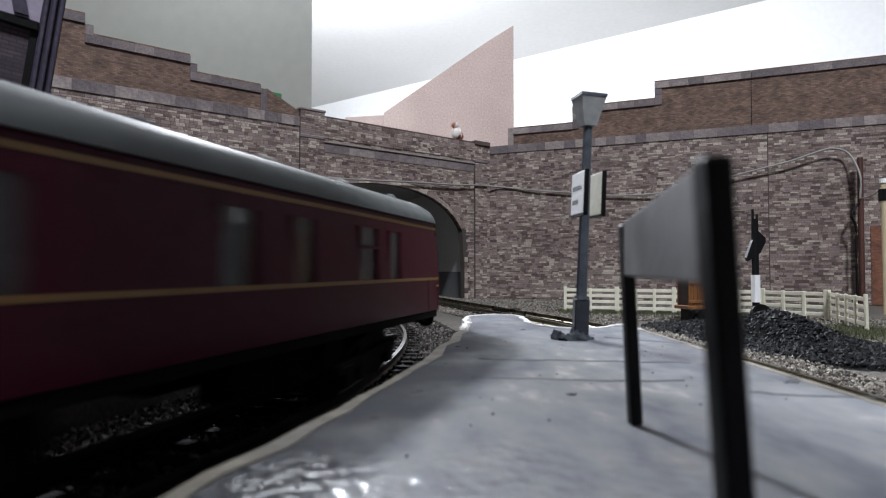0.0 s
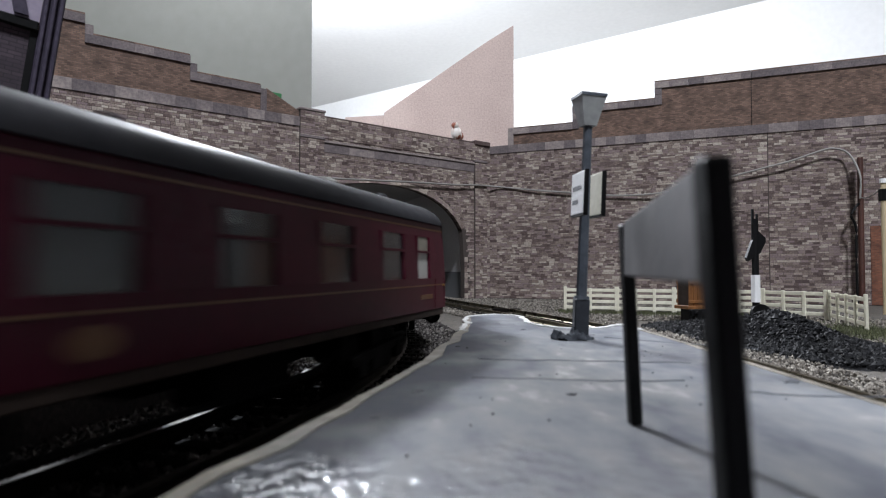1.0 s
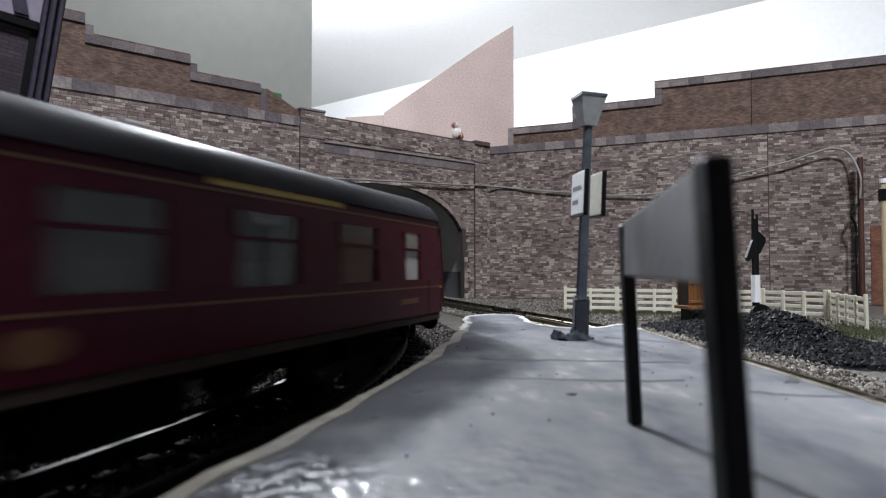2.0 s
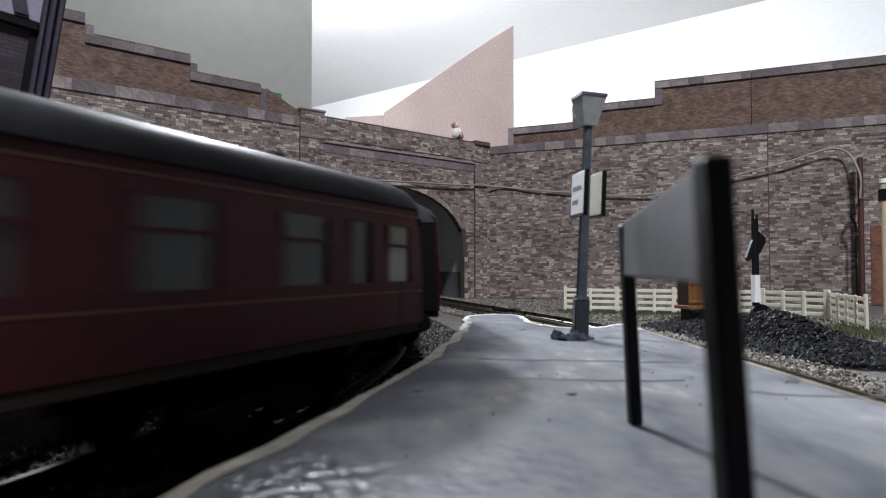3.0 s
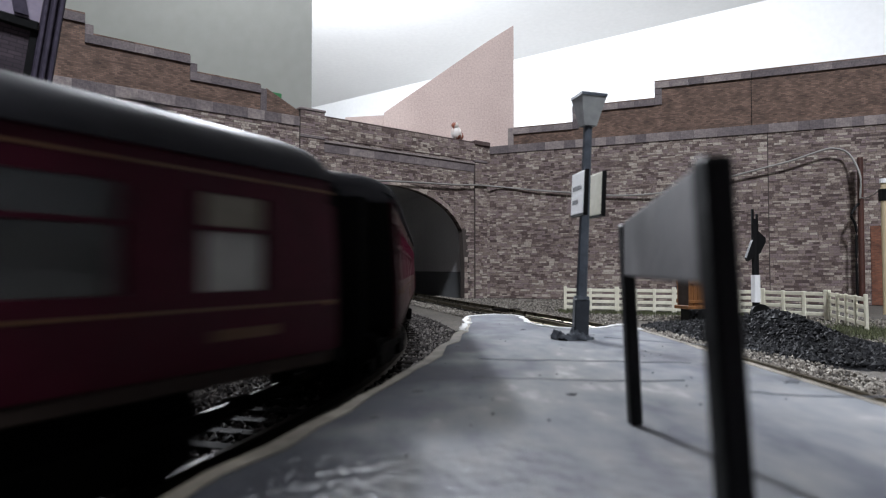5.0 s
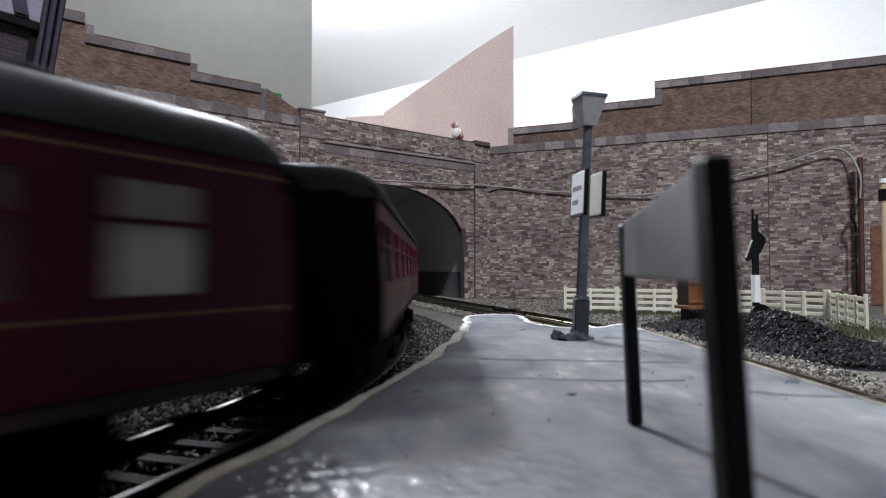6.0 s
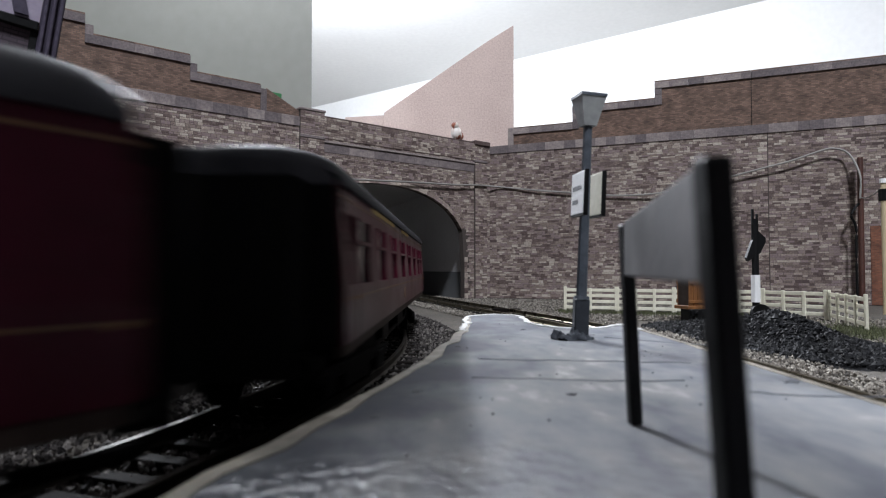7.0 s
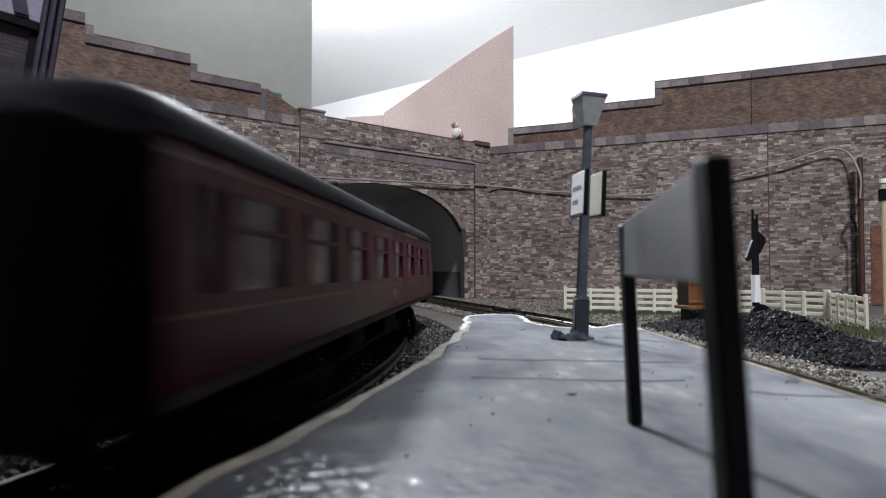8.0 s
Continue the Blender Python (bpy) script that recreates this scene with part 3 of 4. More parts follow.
def bridge_dressing(ob, X):
    """Pilasters, string courses, copings and the stepped brick parapet of the bridge wall."""
    # pilasters: u from the corner
    for u0, u1, top in ((6, 22, 140), (193, 215, 163)):
        p = part("pilaster", box(X(u1), X(u0), -2.2, 3, 0 if u0 < 50 else 106, top), mortar, ob, "stone pilaster")
        pc = rubble(X(u1), X(u0), 0 if u0 < 50 else 106, top, int(u0) + 70)
        m = new("pilaster_stones", stone_mesh("pilaster_stones", pc, stone_joined, int(u0)))
        m.parent, m.matrix_basis = ob, P(0, -2.2, 0)
        part("pilaster_cap", box(X(u1) - 0.8, X(u0) + 0.8, -3.2, 5, top, top + 2.2, 0.4), coping_piece, ob)
        part("pilaster_band", box(X(u1) - 0.6, X(u0) + 0.6, -3.0, -2.0, 140, 142.5, 0.3), coping_piece, ob)
    # bridge parapet, above the stone body
    p = part("bridge_parapet", box(X(193), X(0), -0.6, 5, 149, 160), mortar, ob)
    m = new("parapet_stones", stone_mesh("parapet_stones", rubble(X(193), X(0), 142, 160, 77), stone_joined, 9))
    m.parent, m.matrix_basis = ob, P(0, -0.75, 0)
    part("bridge_coping", box(X(193), X(6), -1.0, 5.4, 160, 161.2, 0.3), stone_piece, ob)
    part("corner_cap", box(X(22), X(1), -2.6, 5.5, 158.5, 163, 0.5), stone_piece, ob)
    copings(ob, X(193), X(22), 130, 137.5, 0.7, 24, 5, back=0.5)
    part("string_course", box(X(193), X(22), -1.9, 0.5, 138, 140, 0.3), coping_piece, ob)
    # left of the big pilaster: stone string course, then stepped brick parapet
    copings(ob, 0, X(215), 149, 157, 1.0, 13, 6)
    steps = ((370, 520, 202.0), (302, 370, 189.0), (248, 302, 177.0))
    for u0, u1, z in steps:
        part("parapet", box(X(u1), X(u0), 1.0, 5.2, 157, z - 6), brown_brick, ob, "brown brick parapet")
        copings(ob, X(u1), X(u0), z - 6, z, 0.4, 14, int(u0), back=5.4)
        part("capping", box(X(u1), X(u0), 0.8, 4.8, z, z + 1.6, 0.2), brown_brick, ob)
    for u, z in ((370, 189), (302, 177)):
        part("step_stone", box(X(u), X(u) + 5, 0.2, 5.4, z - 6, z + 7, 0.3), coping_piece, ob)
    part("end_stone", box(X(248), X(243), 0.0, 5.6, 157, 175, 0.3), coping_piece, ob)
    part("parapet_ramp", prism([(X(243), 157), (X(215), 157), (X(215), 162), (X(243), 176)], 1.0, 5.0), brown_brick, ob, "sloping end of the brick parapet")


bridge_dressing(left_wall, LX)

# tunnel lining: a card side wall, a back wall and a flat roof over the hidden track
side_m = Matrix.Translation((CORNER + L_DIR * 31) * MM) @ Matrix.Rotation(math.atan2(0.94, -0.35), 4, "Z")
side_in = setting("tunnel_lining", box(4, 330, -3, 0, -1, 121), tunnel_grey, "plain grey card side wall inside the tunnel", "tunnel", side_m)
part("tunnel_base_strip", box(4, 330, 0, 0.6, -1, 27), dull_wall, side_in, "dark strip along the foot of the lining")
roof_m = left_wall.matrix_basis
setting("tunnel_roof", box(-420, 640, 7, 912, 121, 124), tunnel_grey, "card roof over the hidden track", "tunnel", roof_m)
setting("tunnel_lining", box(-420, 640, 904, 908, -1, 121), tunnel_grey, "plain grey card at the back of the tunnel", "tunnel", roof_m)

# boards behind the layout
setting("backboard", prism([(-70, 124), (84, 124), (84, 320), (55, 302), (30, 285), (0, 264), (-66, 218), (-70, 215)], 700, 704), hardboard, "pinkish-brown hardboard panel with a sloping top", "board")
setting("backboard", prism([(0, 124), (92, 124), (92, 228), (0, 212)], 0, 4), hardboard, "pinkish-brown hardboard return panel", "board", P(-68, 702, 0, 0, 0, 128))


# ---- train ----
def coach(name, hl, paint, roof_paint, lined, blinds, sole, wins, label, crest, stripe, waist=22.0, lav=None, number=None):
    """Local x is the way of travel, y to the left, z above the rail tops."""
    c = empty(name)
    tagged(c, label, "railway coach", "coaches of the train")
    hw = 17.0
    zs = (15.0, 24.0, 35.6, 40.4)
    side_y = lambda z: hw if z <= 24.0 else hw - (z - 24.0) * 0.07
    # windows: centre, width; then end doors and the lavatory
    cells = sorted([(x - w / 2, x + w / 2) for x, w in wins] + [(5.5 - hl, 10.5 - hl)] + ([lav] if lav else []))
    xs = [-hl]
    for a, b in cells:
        xs += [a, b]
    xs.append(hl)
    for sgn in (-1, 1):
        bm = bmesh.new()
        skin_v = {}
        for layer, t in ((0, 0.0), (1, 0.9 * sgn)):
            for i, x in enumerate(xs):
                for j, z in enumerate(zs):
                    skin_v[layer, i, j] = bm.verts.new((x, side_y(z) * sgn - t, z))
        filled = {(i, j) for i in range(len(xs) - 1) for j in range(3) if j != 1 or i % 2 == 0}
        for i, j in filled:
            corners = ((i, j), (i + 1, j), (i + 1, j + 1), (i, j + 1))
            bm.faces.new([skin_v[0, a, b] for a, b in corners])
            bm.faces.new([skin_v[1, a, b] for a, b in corners[::-1]])
            for (di, dj), (p, q) in (((0, -1), (0, 1)), ((1, 0), (1, 2)), ((0, 1), (2, 3)), ((-1, 0), (3, 0))):
                if (i + di, j + dj) not in filled:
                    a, b = corners[p], corners[q]
                    bm.faces.new([skin_v[0, a[0], a[1]], skin_v[1, a[0], a[1]], skin_v[1, b[0], b[1]], skin_v[0, b[0], b[1]]])
        body = part("side_panel", bm, paint, c)
        # window frames and glass
        for x0, x1 in cells:
            small = x1 - x0 < 8.5
            frost = bool(lav) and abs(x0 - lav[0]) < 0.1
            zt = 31.4
            fr = bmesh.new()
            y = side_y(30) * sgn
            ya, yb = sorted((y + 0.12 * sgn, y - 0.5 * sgn))
            add_box(fr, x0 - 0.35, x0 + 0.25, ya, yb, zs[1] - 0.1, zs[2] + 0.1)
            add_box(fr, x1 - 0.25, x1 + 0.35, ya, yb, zs[1] - 0.1, zs[2] + 0.1)
            if not small:
                add_box(fr, x0, x1, ya, yb, zt - 0.3, zt + 0.3)
            win = part("window_frame", fr, paint, c)
            yg = sorted(((y - 0.6 * sgn), (y - 0.85 * sgn)))
            g = box(x0, x1, yg[0], yg[1], zs[1], zs[2])
            if frost:
                part("pane", box(x0, x1, yg[0], yg[1], zs[1], zt), frosted, win, "white frosted pane")
                part("pane", box(x0, x1, yg[0], yg[1], zt + 0.2, zs[2]), curtain, win, "grey frosted pane")
            else:
                part("pane", g, window_glass, win)
            if blinds and not frost and not small:
                yc = sorted(((y - 1.1 * sgn), (y - 1.4 * sgn)))
                part("blind", box(x0 - 1, x1 + 1, yc[0], yc[1], zs[1], zt if blinds == 1 else zs[2]), curtain if blinds == 1 else cream_blind, win, "pale drawn blind")
        # doors: raised outline, handle
        for xd in (8 - hl, hl - 5.2):
            bmd = bmesh.new()
            yy = hw * sgn
            ya, yb = sorted((yy + 0.14 * sgn, yy - 0.2 * sgn))
            for xx in (xd - 4.2, xd + 4.2):
                add_box(bmd, xx - 0.14, xx + 0.14, ya, yb, 15.4, 23.8)
            part("door_edge", bmd, paint, c)
            part("door_handle", box(xd + 2.6, xd + 3.6, min(yy, yy + 0.5 * sgn), max(yy, yy + 0.5 * sgn), 21.5, 22.1, 0.1), gold, c, "small brass handle")
        if lined:
            for z0, z1 in ((waist - lined / 2, waist + lined / 2), (37.8, 37.8 + lined)):
                ya, yb = sorted((side_y(z0) * sgn, (side_y(z0) + 0.1) * sgn))
                part("lining", box(-hl + 0.5, hl - 0.5, ya, yb, z0, z1), gold if lined > 0.5 else dull_gold, c, "thin gold lining")
        if crest is not None:
            ya, yb = sorted(((hw - 0.1) * sgn, (hw + 0.12) * sgn))
            part("crest", prism([(crest + 3.4 * math.cos(k * 0.5236 + 0.26), 18.7 + 2.0 * math.sin(k * 0.5236 + 0.26)) for k in range(12)], ya, yb), dull_gold, c, "dull gold crest")
        if number is not None:
            ya, yb = sorted(((hw - 0.1) * sgn, (hw + 0.1) * sgn))
            part("number_bar", box(number - 5, number + 5, ya, yb, 18.2, 19.5), dull_gold, c, "plain gold bar")
        for x0, x1 in stripe:
            ya, yb = sorted((side_y(39) * sgn - 0.05 * sgn, (side_y(39) + 0.16) * sgn))
            part("class_stripe", box(x0, x1, ya, yb, 38.7, 40.0), stripe_yellow, c, "yellow stripe below the roof")
        ya, yb = sorted(((hw - 0.25) * sgn, (hw - 2.0) * sgn))
        part("solebar", box(-hl + 1, hl - 1, ya, yb, 13.0, 15.0, 0.2), sole, c)
    # roof: an arched shell
    crown = lambda y: 40.2 + 6.5 * (1 - abs(y / 16.7) ** 2.6) ** (1 / 1.9)
    prof = [(16.7 * math.cos(math.pi * k / 24), crown(16.7 * math.cos(math.pi * k / 24))) for k in range(25)]
    prof += [(-16.7, 39.7), (16.7, 39.7)]
    rb = bmesh.new()
    rings = []
    for x, wide, high in ((-hl - 0.2, 0.9, 0.55), (-hl + 0.7, 0.965, 0.8), (-hl + 2.6, 0.99, 0.94), (-hl + 6, 1, 1), (hl - 6, 1, 1), (hl - 2.6, 0.99, 0.94), (hl - 0.7, 0.965, 0.8), (hl + 0.2, 0.9, 0.55)):
        rings.append([rb.verts.new((x, y * wide, 39.7 + (z - 39.7) * high)) for y, z in prof])
    for p, q in zip(rings, rings[1:]):
        for k in range(len(prof)):
            j = (k + 1) % len(prof)
            rb.faces.new((p[k], p[j], q[j], q[k]))
    rb.faces.new(rings[0])
    rb.faces.new(rings[-1][::-1])
    part("roof", rb, roof_paint, c, "", None, 50)
    for k in range(-3, 4):
        for o in (-1, 1):
            bmv = bmesh.new()
            add_box(bmv, k * 30 - 1.8, k * 30 + 1.8, o * 6 - 0.9, o * 6 + 0.9, 45.0, 47.6, 0.5)
            part("roof_vent", bmv, frosted if k % 3 else roof_paint, c)
    # ends with gangway
    for e in (-1, 1):
        top = [(16.2 * math.cos(math.pi * k / 12), 39.7 + (crown(16.4 * math.cos(math.pi * k / 12)) - 39.7) * 0.55 - 0.2) for k in range(1, 12)]
        endp = [(16.9, 15), (16.9, 24.0), (15.9, 40.2)] + top + [(-15.9, 40.2), (-16.9, 24.0), (-16.9, 15)]
        x0, x1 = sorted((e * hl, e * (hl - 1.2)))
        part("end_panel", prism(endp, x0, x1, "x"), underframe, c, "black end panel")
        fold = [(e * (hl - 0.5 + 0.55 * k), 11.0 - 0.6 * (k % 2)) for k in range(16)]
        part("gangway", prism(fold + [(x, -y) for x, y in fold[::-1]], 11.0, 40.0, "z"), underframe, c, "black ribbed gangway bellows")
        for o in (-1, 1):
            bb = cyl(1.1, 1.1, (e * (hl - 1), o * 11.4, 12.0), (e * (hl + 4), o * 11.4, 12.0), 10)
            add_cyl(bb, 2.6, 2.4, (e * (hl + 4), o * 11.4, 12), (e * (hl + 5), o * 11.4, 12), 14)
            part("buffer", bb, underframe, c)
    # floor, seats, underframe boxes
    part("coach_floor", box(-hl + 1, hl - 1, -15.6, 15.6, 13.2, 15.2), underframe, c)
    for k in range(9):
        sx = 12 - hl + (2 * hl - 24) / 8 * k
        part("seat", prism([(sx - 2.4, 15), (sx + 2.4, 15), (sx + 1.0, 28), (sx - 1.0, 28)], -15, -2.2, "y"), solebar_brown, c)
    # added panel, blocks the light from the far windows so the panes stay dark
    part("added_partition", box(-hl + 2, hl - 2, -2.0, -1.2, 15.2, 40), solebar_brown, c, "dark partition added to block light through the windows")
    for x0, x1, y0, y1 in ((-38, -16, 4, 13), (-34, -18, -13, -6), (12, 34, -13, -5), (14, 30, 5, 13)):
        part("battery_box", box(x0, x1, y0, y1, 5.4, 13.4, 0.4), underframe, c)
    truss = tube([(-62, 12.5, 13), (-44, 12.5, 6.4), (44, 12.5, 6.4), (62, 12.5, 13)], 0.6, 6)
    part("truss_rod", truss, underframe, c)
    part("truss_rod", tube([(-62, -12.5, 13), (-44, -12.5, 6.4), (44, -12.5, 6.4), (62, -12.5, 13)], 0.6, 6), underframe, c)
    # bogies, turned to the curve
    for e in (-1, 1):
        bgm = bmesh.new()
        for o in (-1, 1):
            ya, yb = sorted((o * 11.4, o * 13.0))
            add_box(bgm, -24, 24, ya, yb, 5.6, 8.0, 0.3)
            add_box(bgm, -9, 9, ya, yb, 2.6, 6.4, 0.3)
            for wx in (-17, 17):
                add_box(bgm, wx - 3.4, wx + 3.4, min(ya, yb) - 0.3, max(ya, yb) + 0.3, 2.8, 7.4, 0.4)
        add_box(bgm, -5, 5, -11.5, 11.5, 5.0, 13.4)
        bog = part("bogie", bgm, underframe, c, "", P(e * (hl - 40), 0, 0, 0, 0, e * 9))
        for wx in (-17, 17):
            for o in (-1, 1):
                wheel = cyl(7.0, 7.0, (wx, o * 7.6, 7.0), (wx, o * 9.9, 7.0), 24)
                add_cyl(wheel, 7.7, 7.7, (wx, o * 7.0, 7.0), (wx, o * 7.6, 7.0), 24)
                part("wheel", wheel, underframe, bog, "", None, 40)
    part("coupling", tube([(hl - 6, 0, 6), (hl + 8, 0, 5.6)], 1.0, 6), underframe, c)
    return c


SPEED = 234.7
MARK = radians(-16.75)     # a coach's rear corner stands here on the curve at its time in the list


def coach_pose(s, hl):
    b = hl - 40
    p, _ = path(s - b)
    q, _ = path(s + b)
    m = (p + q) / 2
    return P(m.x, m.y, RAIL_Z, 0, 0, math.degrees(math.atan2(q.y - p.y, q.x - p.x)))


LINED = "maroon passenger coach with gold lining and a grey roof"
van = coach("brake_van", 100.0, maroon, roof_grey, 0.75, 0, underframe, [(-66, 8), (-28, 8), (8, 8), (26, 7), (52.5, 9.5), (67.5, 7)], "maroon brake van with gold lining and a pale grey roof", None, (), 23.9)
SHORT, LONG, FIRST, BLIND = 113.0, 121.5, 115.0, 124.5
short_coach = coach("passenger_coach", SHORT, maroon, roof_dark, 0.4, 1, solebar_brown, [(-98 + 28.5 * k, 14.0) for k in range(7)], "short maroon coach with thin gold lining and half-drawn blinds", -12, (), 22.0, (89.5, 99.5), 96)
long_coach = coach("passenger_coach", LONG, maroon, roof_dark, 0.42, 0, solebar_brown, [(-98 + 29 * k, 16.0) for k in range(7)], LINED, 9, ((34, 70),), 22.0, (98, 107), 100)
first_coach = coach("passenger_coach", FIRST, maroon, roof_dark, 0.42, 1, solebar_brown, [(-94 + 28.5 * k, 14.0) for k in range(7)], "short maroon coach with gold lining and yellow roofline stripes", -3, ((-78, -32), (-7, 22)), 22.0, (92, 102.5))
blind_coach = coach("passenger_coach", BLIND, maroon_worn, roof_dark, 0.4, 2, solebar_brown, [(-94 + 25.8 * k, 12.5) for k in range(6)] + [(60, 12), (85, 12), (101, 7)], "faded maroon passenger coach with pale drawn blinds", -6, (), 22.0, (110.5, 119.5))
# the coaches in running order, each with the time at which its rear passes the mark
ORDER = [(van, 100.0, 0.435), (short_coach, SHORT, 1.498), (long_coach, LONG, 2.641), (blind_coach, BLIND, 3.797), (short_coach, SHORT, 4.85),
         (short_coach, SHORT, 5.888), (first_coach, FIRST, 6.957), (long_coach, LONG, 8.105), (short_coach, SHORT, 9.15)]
train, used = [], set()
for k, hl, rear in ORDER:
    ob = copy_thing(k, Matrix()) if k.name in used else k
    used.add(k.name)
    train.append((ob, hl, rear))


# ---- platform furniture ----
def name_board():
    """A low running-in board: two square posts and a panel, standing on the platform."""
    a, b = Vector((11.55, 23.2, PZ)), Vector((18.88, 59.0, PZ))
    t = empty("platform_sign", P(0, 0, 0))
    tagged(t, "blank grey platform board on two black square posts", "sign")
    d = (b - a).normalized()
    yaw = math.degrees(math.atan2(d.y, d.x))
    for p, lean in ((a, -3.2), (b, -2.4)):
        bm = box(-0.6, 0.6, -0.6, 0.6, 0, 19.7, 0.18)
        part("post", bm, black_paint, t, "", P(p.x, p.y, PZ, 0, lean, 8))
    ln = (b - a).length
    part("panel", box(0.7, ln - 0.7, -0.4, 0.4, 14.6, 19.9, 0.15), board_panel, t, "smudged grey panel", P(a.x - 0.6, a.y, PZ, 0, 0, yaw))
    return t


def platform_lamp():
    t = empty("platform_lamp", P(29.9, 130.6, PZ) @ Matrix.Scale(0.835, 4))
    tagged(t, "grey platform lamp post with two white name signs", "street lamp")
    lean = Matrix.Rotation(radians(2.6), 4, "Y")
    def lp(name, bm, mat, label="", ro=None):
        o = part(name, bm, mat, t, label, None, ro)
        o.matrix_basis = lean
        return o
    lp("post", cyl(1.45, 1.15, (0, 0, 8), (0, 0, 59), 8), lamp_grey)
    lp("base_sleeve", box(-1.9, 1.9, -1.7, 1.7, 0, 10.6, 0.3), sleeve_dark, "thicker grey sleeve at the foot")
    lp("collar", cyl(2.1, 1.9, (0, 0, 10.4), (0, 0, 11.2), 10), lamp_grey)
    # lantern: an open tapering hood turned a little
    hood = bmesh.new()
    add_cyl(hood, 2.4, 4.9, (0, 0, 56), (0, 0, 63.5), 4)
    bmesh.ops.rotate(hood, matrix=Matrix.Rotation(radians(56), 3, "Z"), verts=hood.verts)
    lp("lantern", hood, material("lantern_grey", two((128, 130, 130), (158, 160, 158)), 0.5, fine=500, coarse=80), "pale grey tapered lantern")
    rim = bmesh.new()
    add_cyl(rim, 5.1, 5.1, (0, 0, 63.4), (0, 0, 64.2), 4)
    bmesh.ops.rotate(rim, matrix=Matrix.Rotation(radians(56), 3, "Z"), verts=rim.verts)
    lp("lantern_rim", rim, lamp_grey)
    # two sign boards set in a V round the post
    for yaw, x, wide in ((-83, -2.0, 9.0), (-80, 2.6, 9.0)):
        s = part("sign_board", box(-wide / 2, wide / 2, -0.35, 0.35, 32.5, 43.5, 0.12), sign_white if x < 0 else cream_fence, t, "white sign board")
        s.matrix_basis = lean @ P(x, -0.8 if x < 0 else 0.4, 0, 0, 0, yaw)
        f = bmesh.new()
        yb = (-0.2, 0.9)
        for q in ((-wide / 2 - 0.4, wide / 2 + 0.4, 32.0, 32.6), (-wide / 2 - 0.4, -wide / 2 + 0.1, 32, 43.8), (wide / 2 - 0.1, wide / 2 + 0.4, 32, 43.8)):
            add_box(f, q[0], q[1], yb[0], yb[1], q[2], q[3])
        part("sign_frame", f, black_paint, s, "black sign frame")
        if x < 0:
            for z, w0, w1 in ((38.8, -3.4, 3.0), (35.2, -3.4, 0.6)):
                part("lettering", box(w0, w1, -0.42, -0.3, z, z + 1.1), dark_mark, s, "dark lettering bar")
    pb = bmesh.new()
    bmesh.ops.create_uvsphere(pb, u_segments=40, v_segments=20, radius=1.0)
    for v in pb.verts:
        k = 1 + 0.45 * noise.noise(v.co * 2.3)
        fold = 1 + 0.5 * math.sin(7 * v.co.x + 3 * noise.noise(v.co * 3.0))
        v.co = Vector((v.co.x * 5.0 * k - 2.4, v.co.y * 3.0 * k - 1.6, max(0.0, v.co.z) * (2.0 + 1.2 * noise.noise(v.co * 4.1)) * k * fold))
    part("putty_foot", pb, putty, t, "lump of grey putty round the foot", None, 60)
    return t


name_board()
platform_lamp()


def fence_panel(name, ln):
    """A cast fence panel: posts and four rails, standing on z = 0."""
    t = empty(name)
    tagged(t, "cream moulded plastic fence panel with four rails", "fence", "fence panels")
    n = max(1, round(ln / 14))
    for k in range(n + 1):
        x = ln * k / n
        part("fence_post", box(x - 1.0, x + 1.0, -0.9, 0.6, 0, 18.2 if k in (0, n) else 17.2, 0.25), cream_fence, t)
    for z in (2.6, 6.8, 10.8, 14.6):
        part("fence_rail", box(0, ln, -0.4, 0.35, z, z + 2.2, 0.2), cream_fence, t)
    return t


def fence():
    pts = [(86, 420), (119, 407), (153, 394), (178, 387), (203, 380)]
    for a, b in list(zip(pts, pts[1:])) + [((204, 379), (225, 349)), ((225, 347), (204, 287))]:
        a, b = Vector(a), Vector(b)
        d = b - a
        f = fence_panel("fence", d.length - 0.8)
        f.matrix_basis = P(a.x, a.y, -0.3, random.uniform(-3, 3), 0, math.degrees(math.atan2(d.y, d.x)))


fence()


def heap_z(x, y):
    a = math.exp(-(((x - 139) / 17) ** 2 + ((y - 248) / 36) ** 2) ** 0.9) * 12.5
    b = math.exp(-(((x - 134) / 26) ** 2 + ((y - 300) / 26) ** 2) ** 1.3) * 2.5
    return a + b


def coal_place(rng):
    while True:
        x, y = rng.uniform(95, 205), rng.uniform(170, 340)
        z = heap_z(x, y)
        if z > 0.35 + 0.5 * rng.random() and (x - C2.x) ** 2 + (y - C2.y) ** 2 > (R2 + 26) ** 2:
            return Vector((x, y, z * rng.uniform(0.82, 1.03)))


cg = bmesh.new()
bmesh.ops.create_grid(cg, x_segments=40, y_segments=40, size=0.5)
for v in cg.verts:
    x, y = 148 + v.co.x * 100, 255 + v.co.y * 150
    v.co = Vector((x, y, heap_z(x, y) - 1.2 + 0.5 * noise.noise(Vector((x / 6, y / 6, 0)))))
heap = tagged(part("coal_heap", cg, coal_mat, None, "", None, 60), "low heap of black coal on the ground", "coal heap", "", "stuff")
stones("coal_lumps", 9000, coal_place, lambda r: r.uniform(0.4, 1.4), coal_mat, "loose black coal lumps on the heap", "coal", 9)


def verge_place(rng):
    while True:
        x, y = rng.uniform(8, 260), rng.uniform(175, 600)
        d = math.hypot(x - C2.x, y - C2.y) - R2
        if d > 20 and (d < 32 or x > 172 or y > 350) and heap_z(x, y) < 2.0 and y < 600 - 0.41 * (x - 49):
            return Vector((x, y, rng.uniform(-0.2, 0.5)))


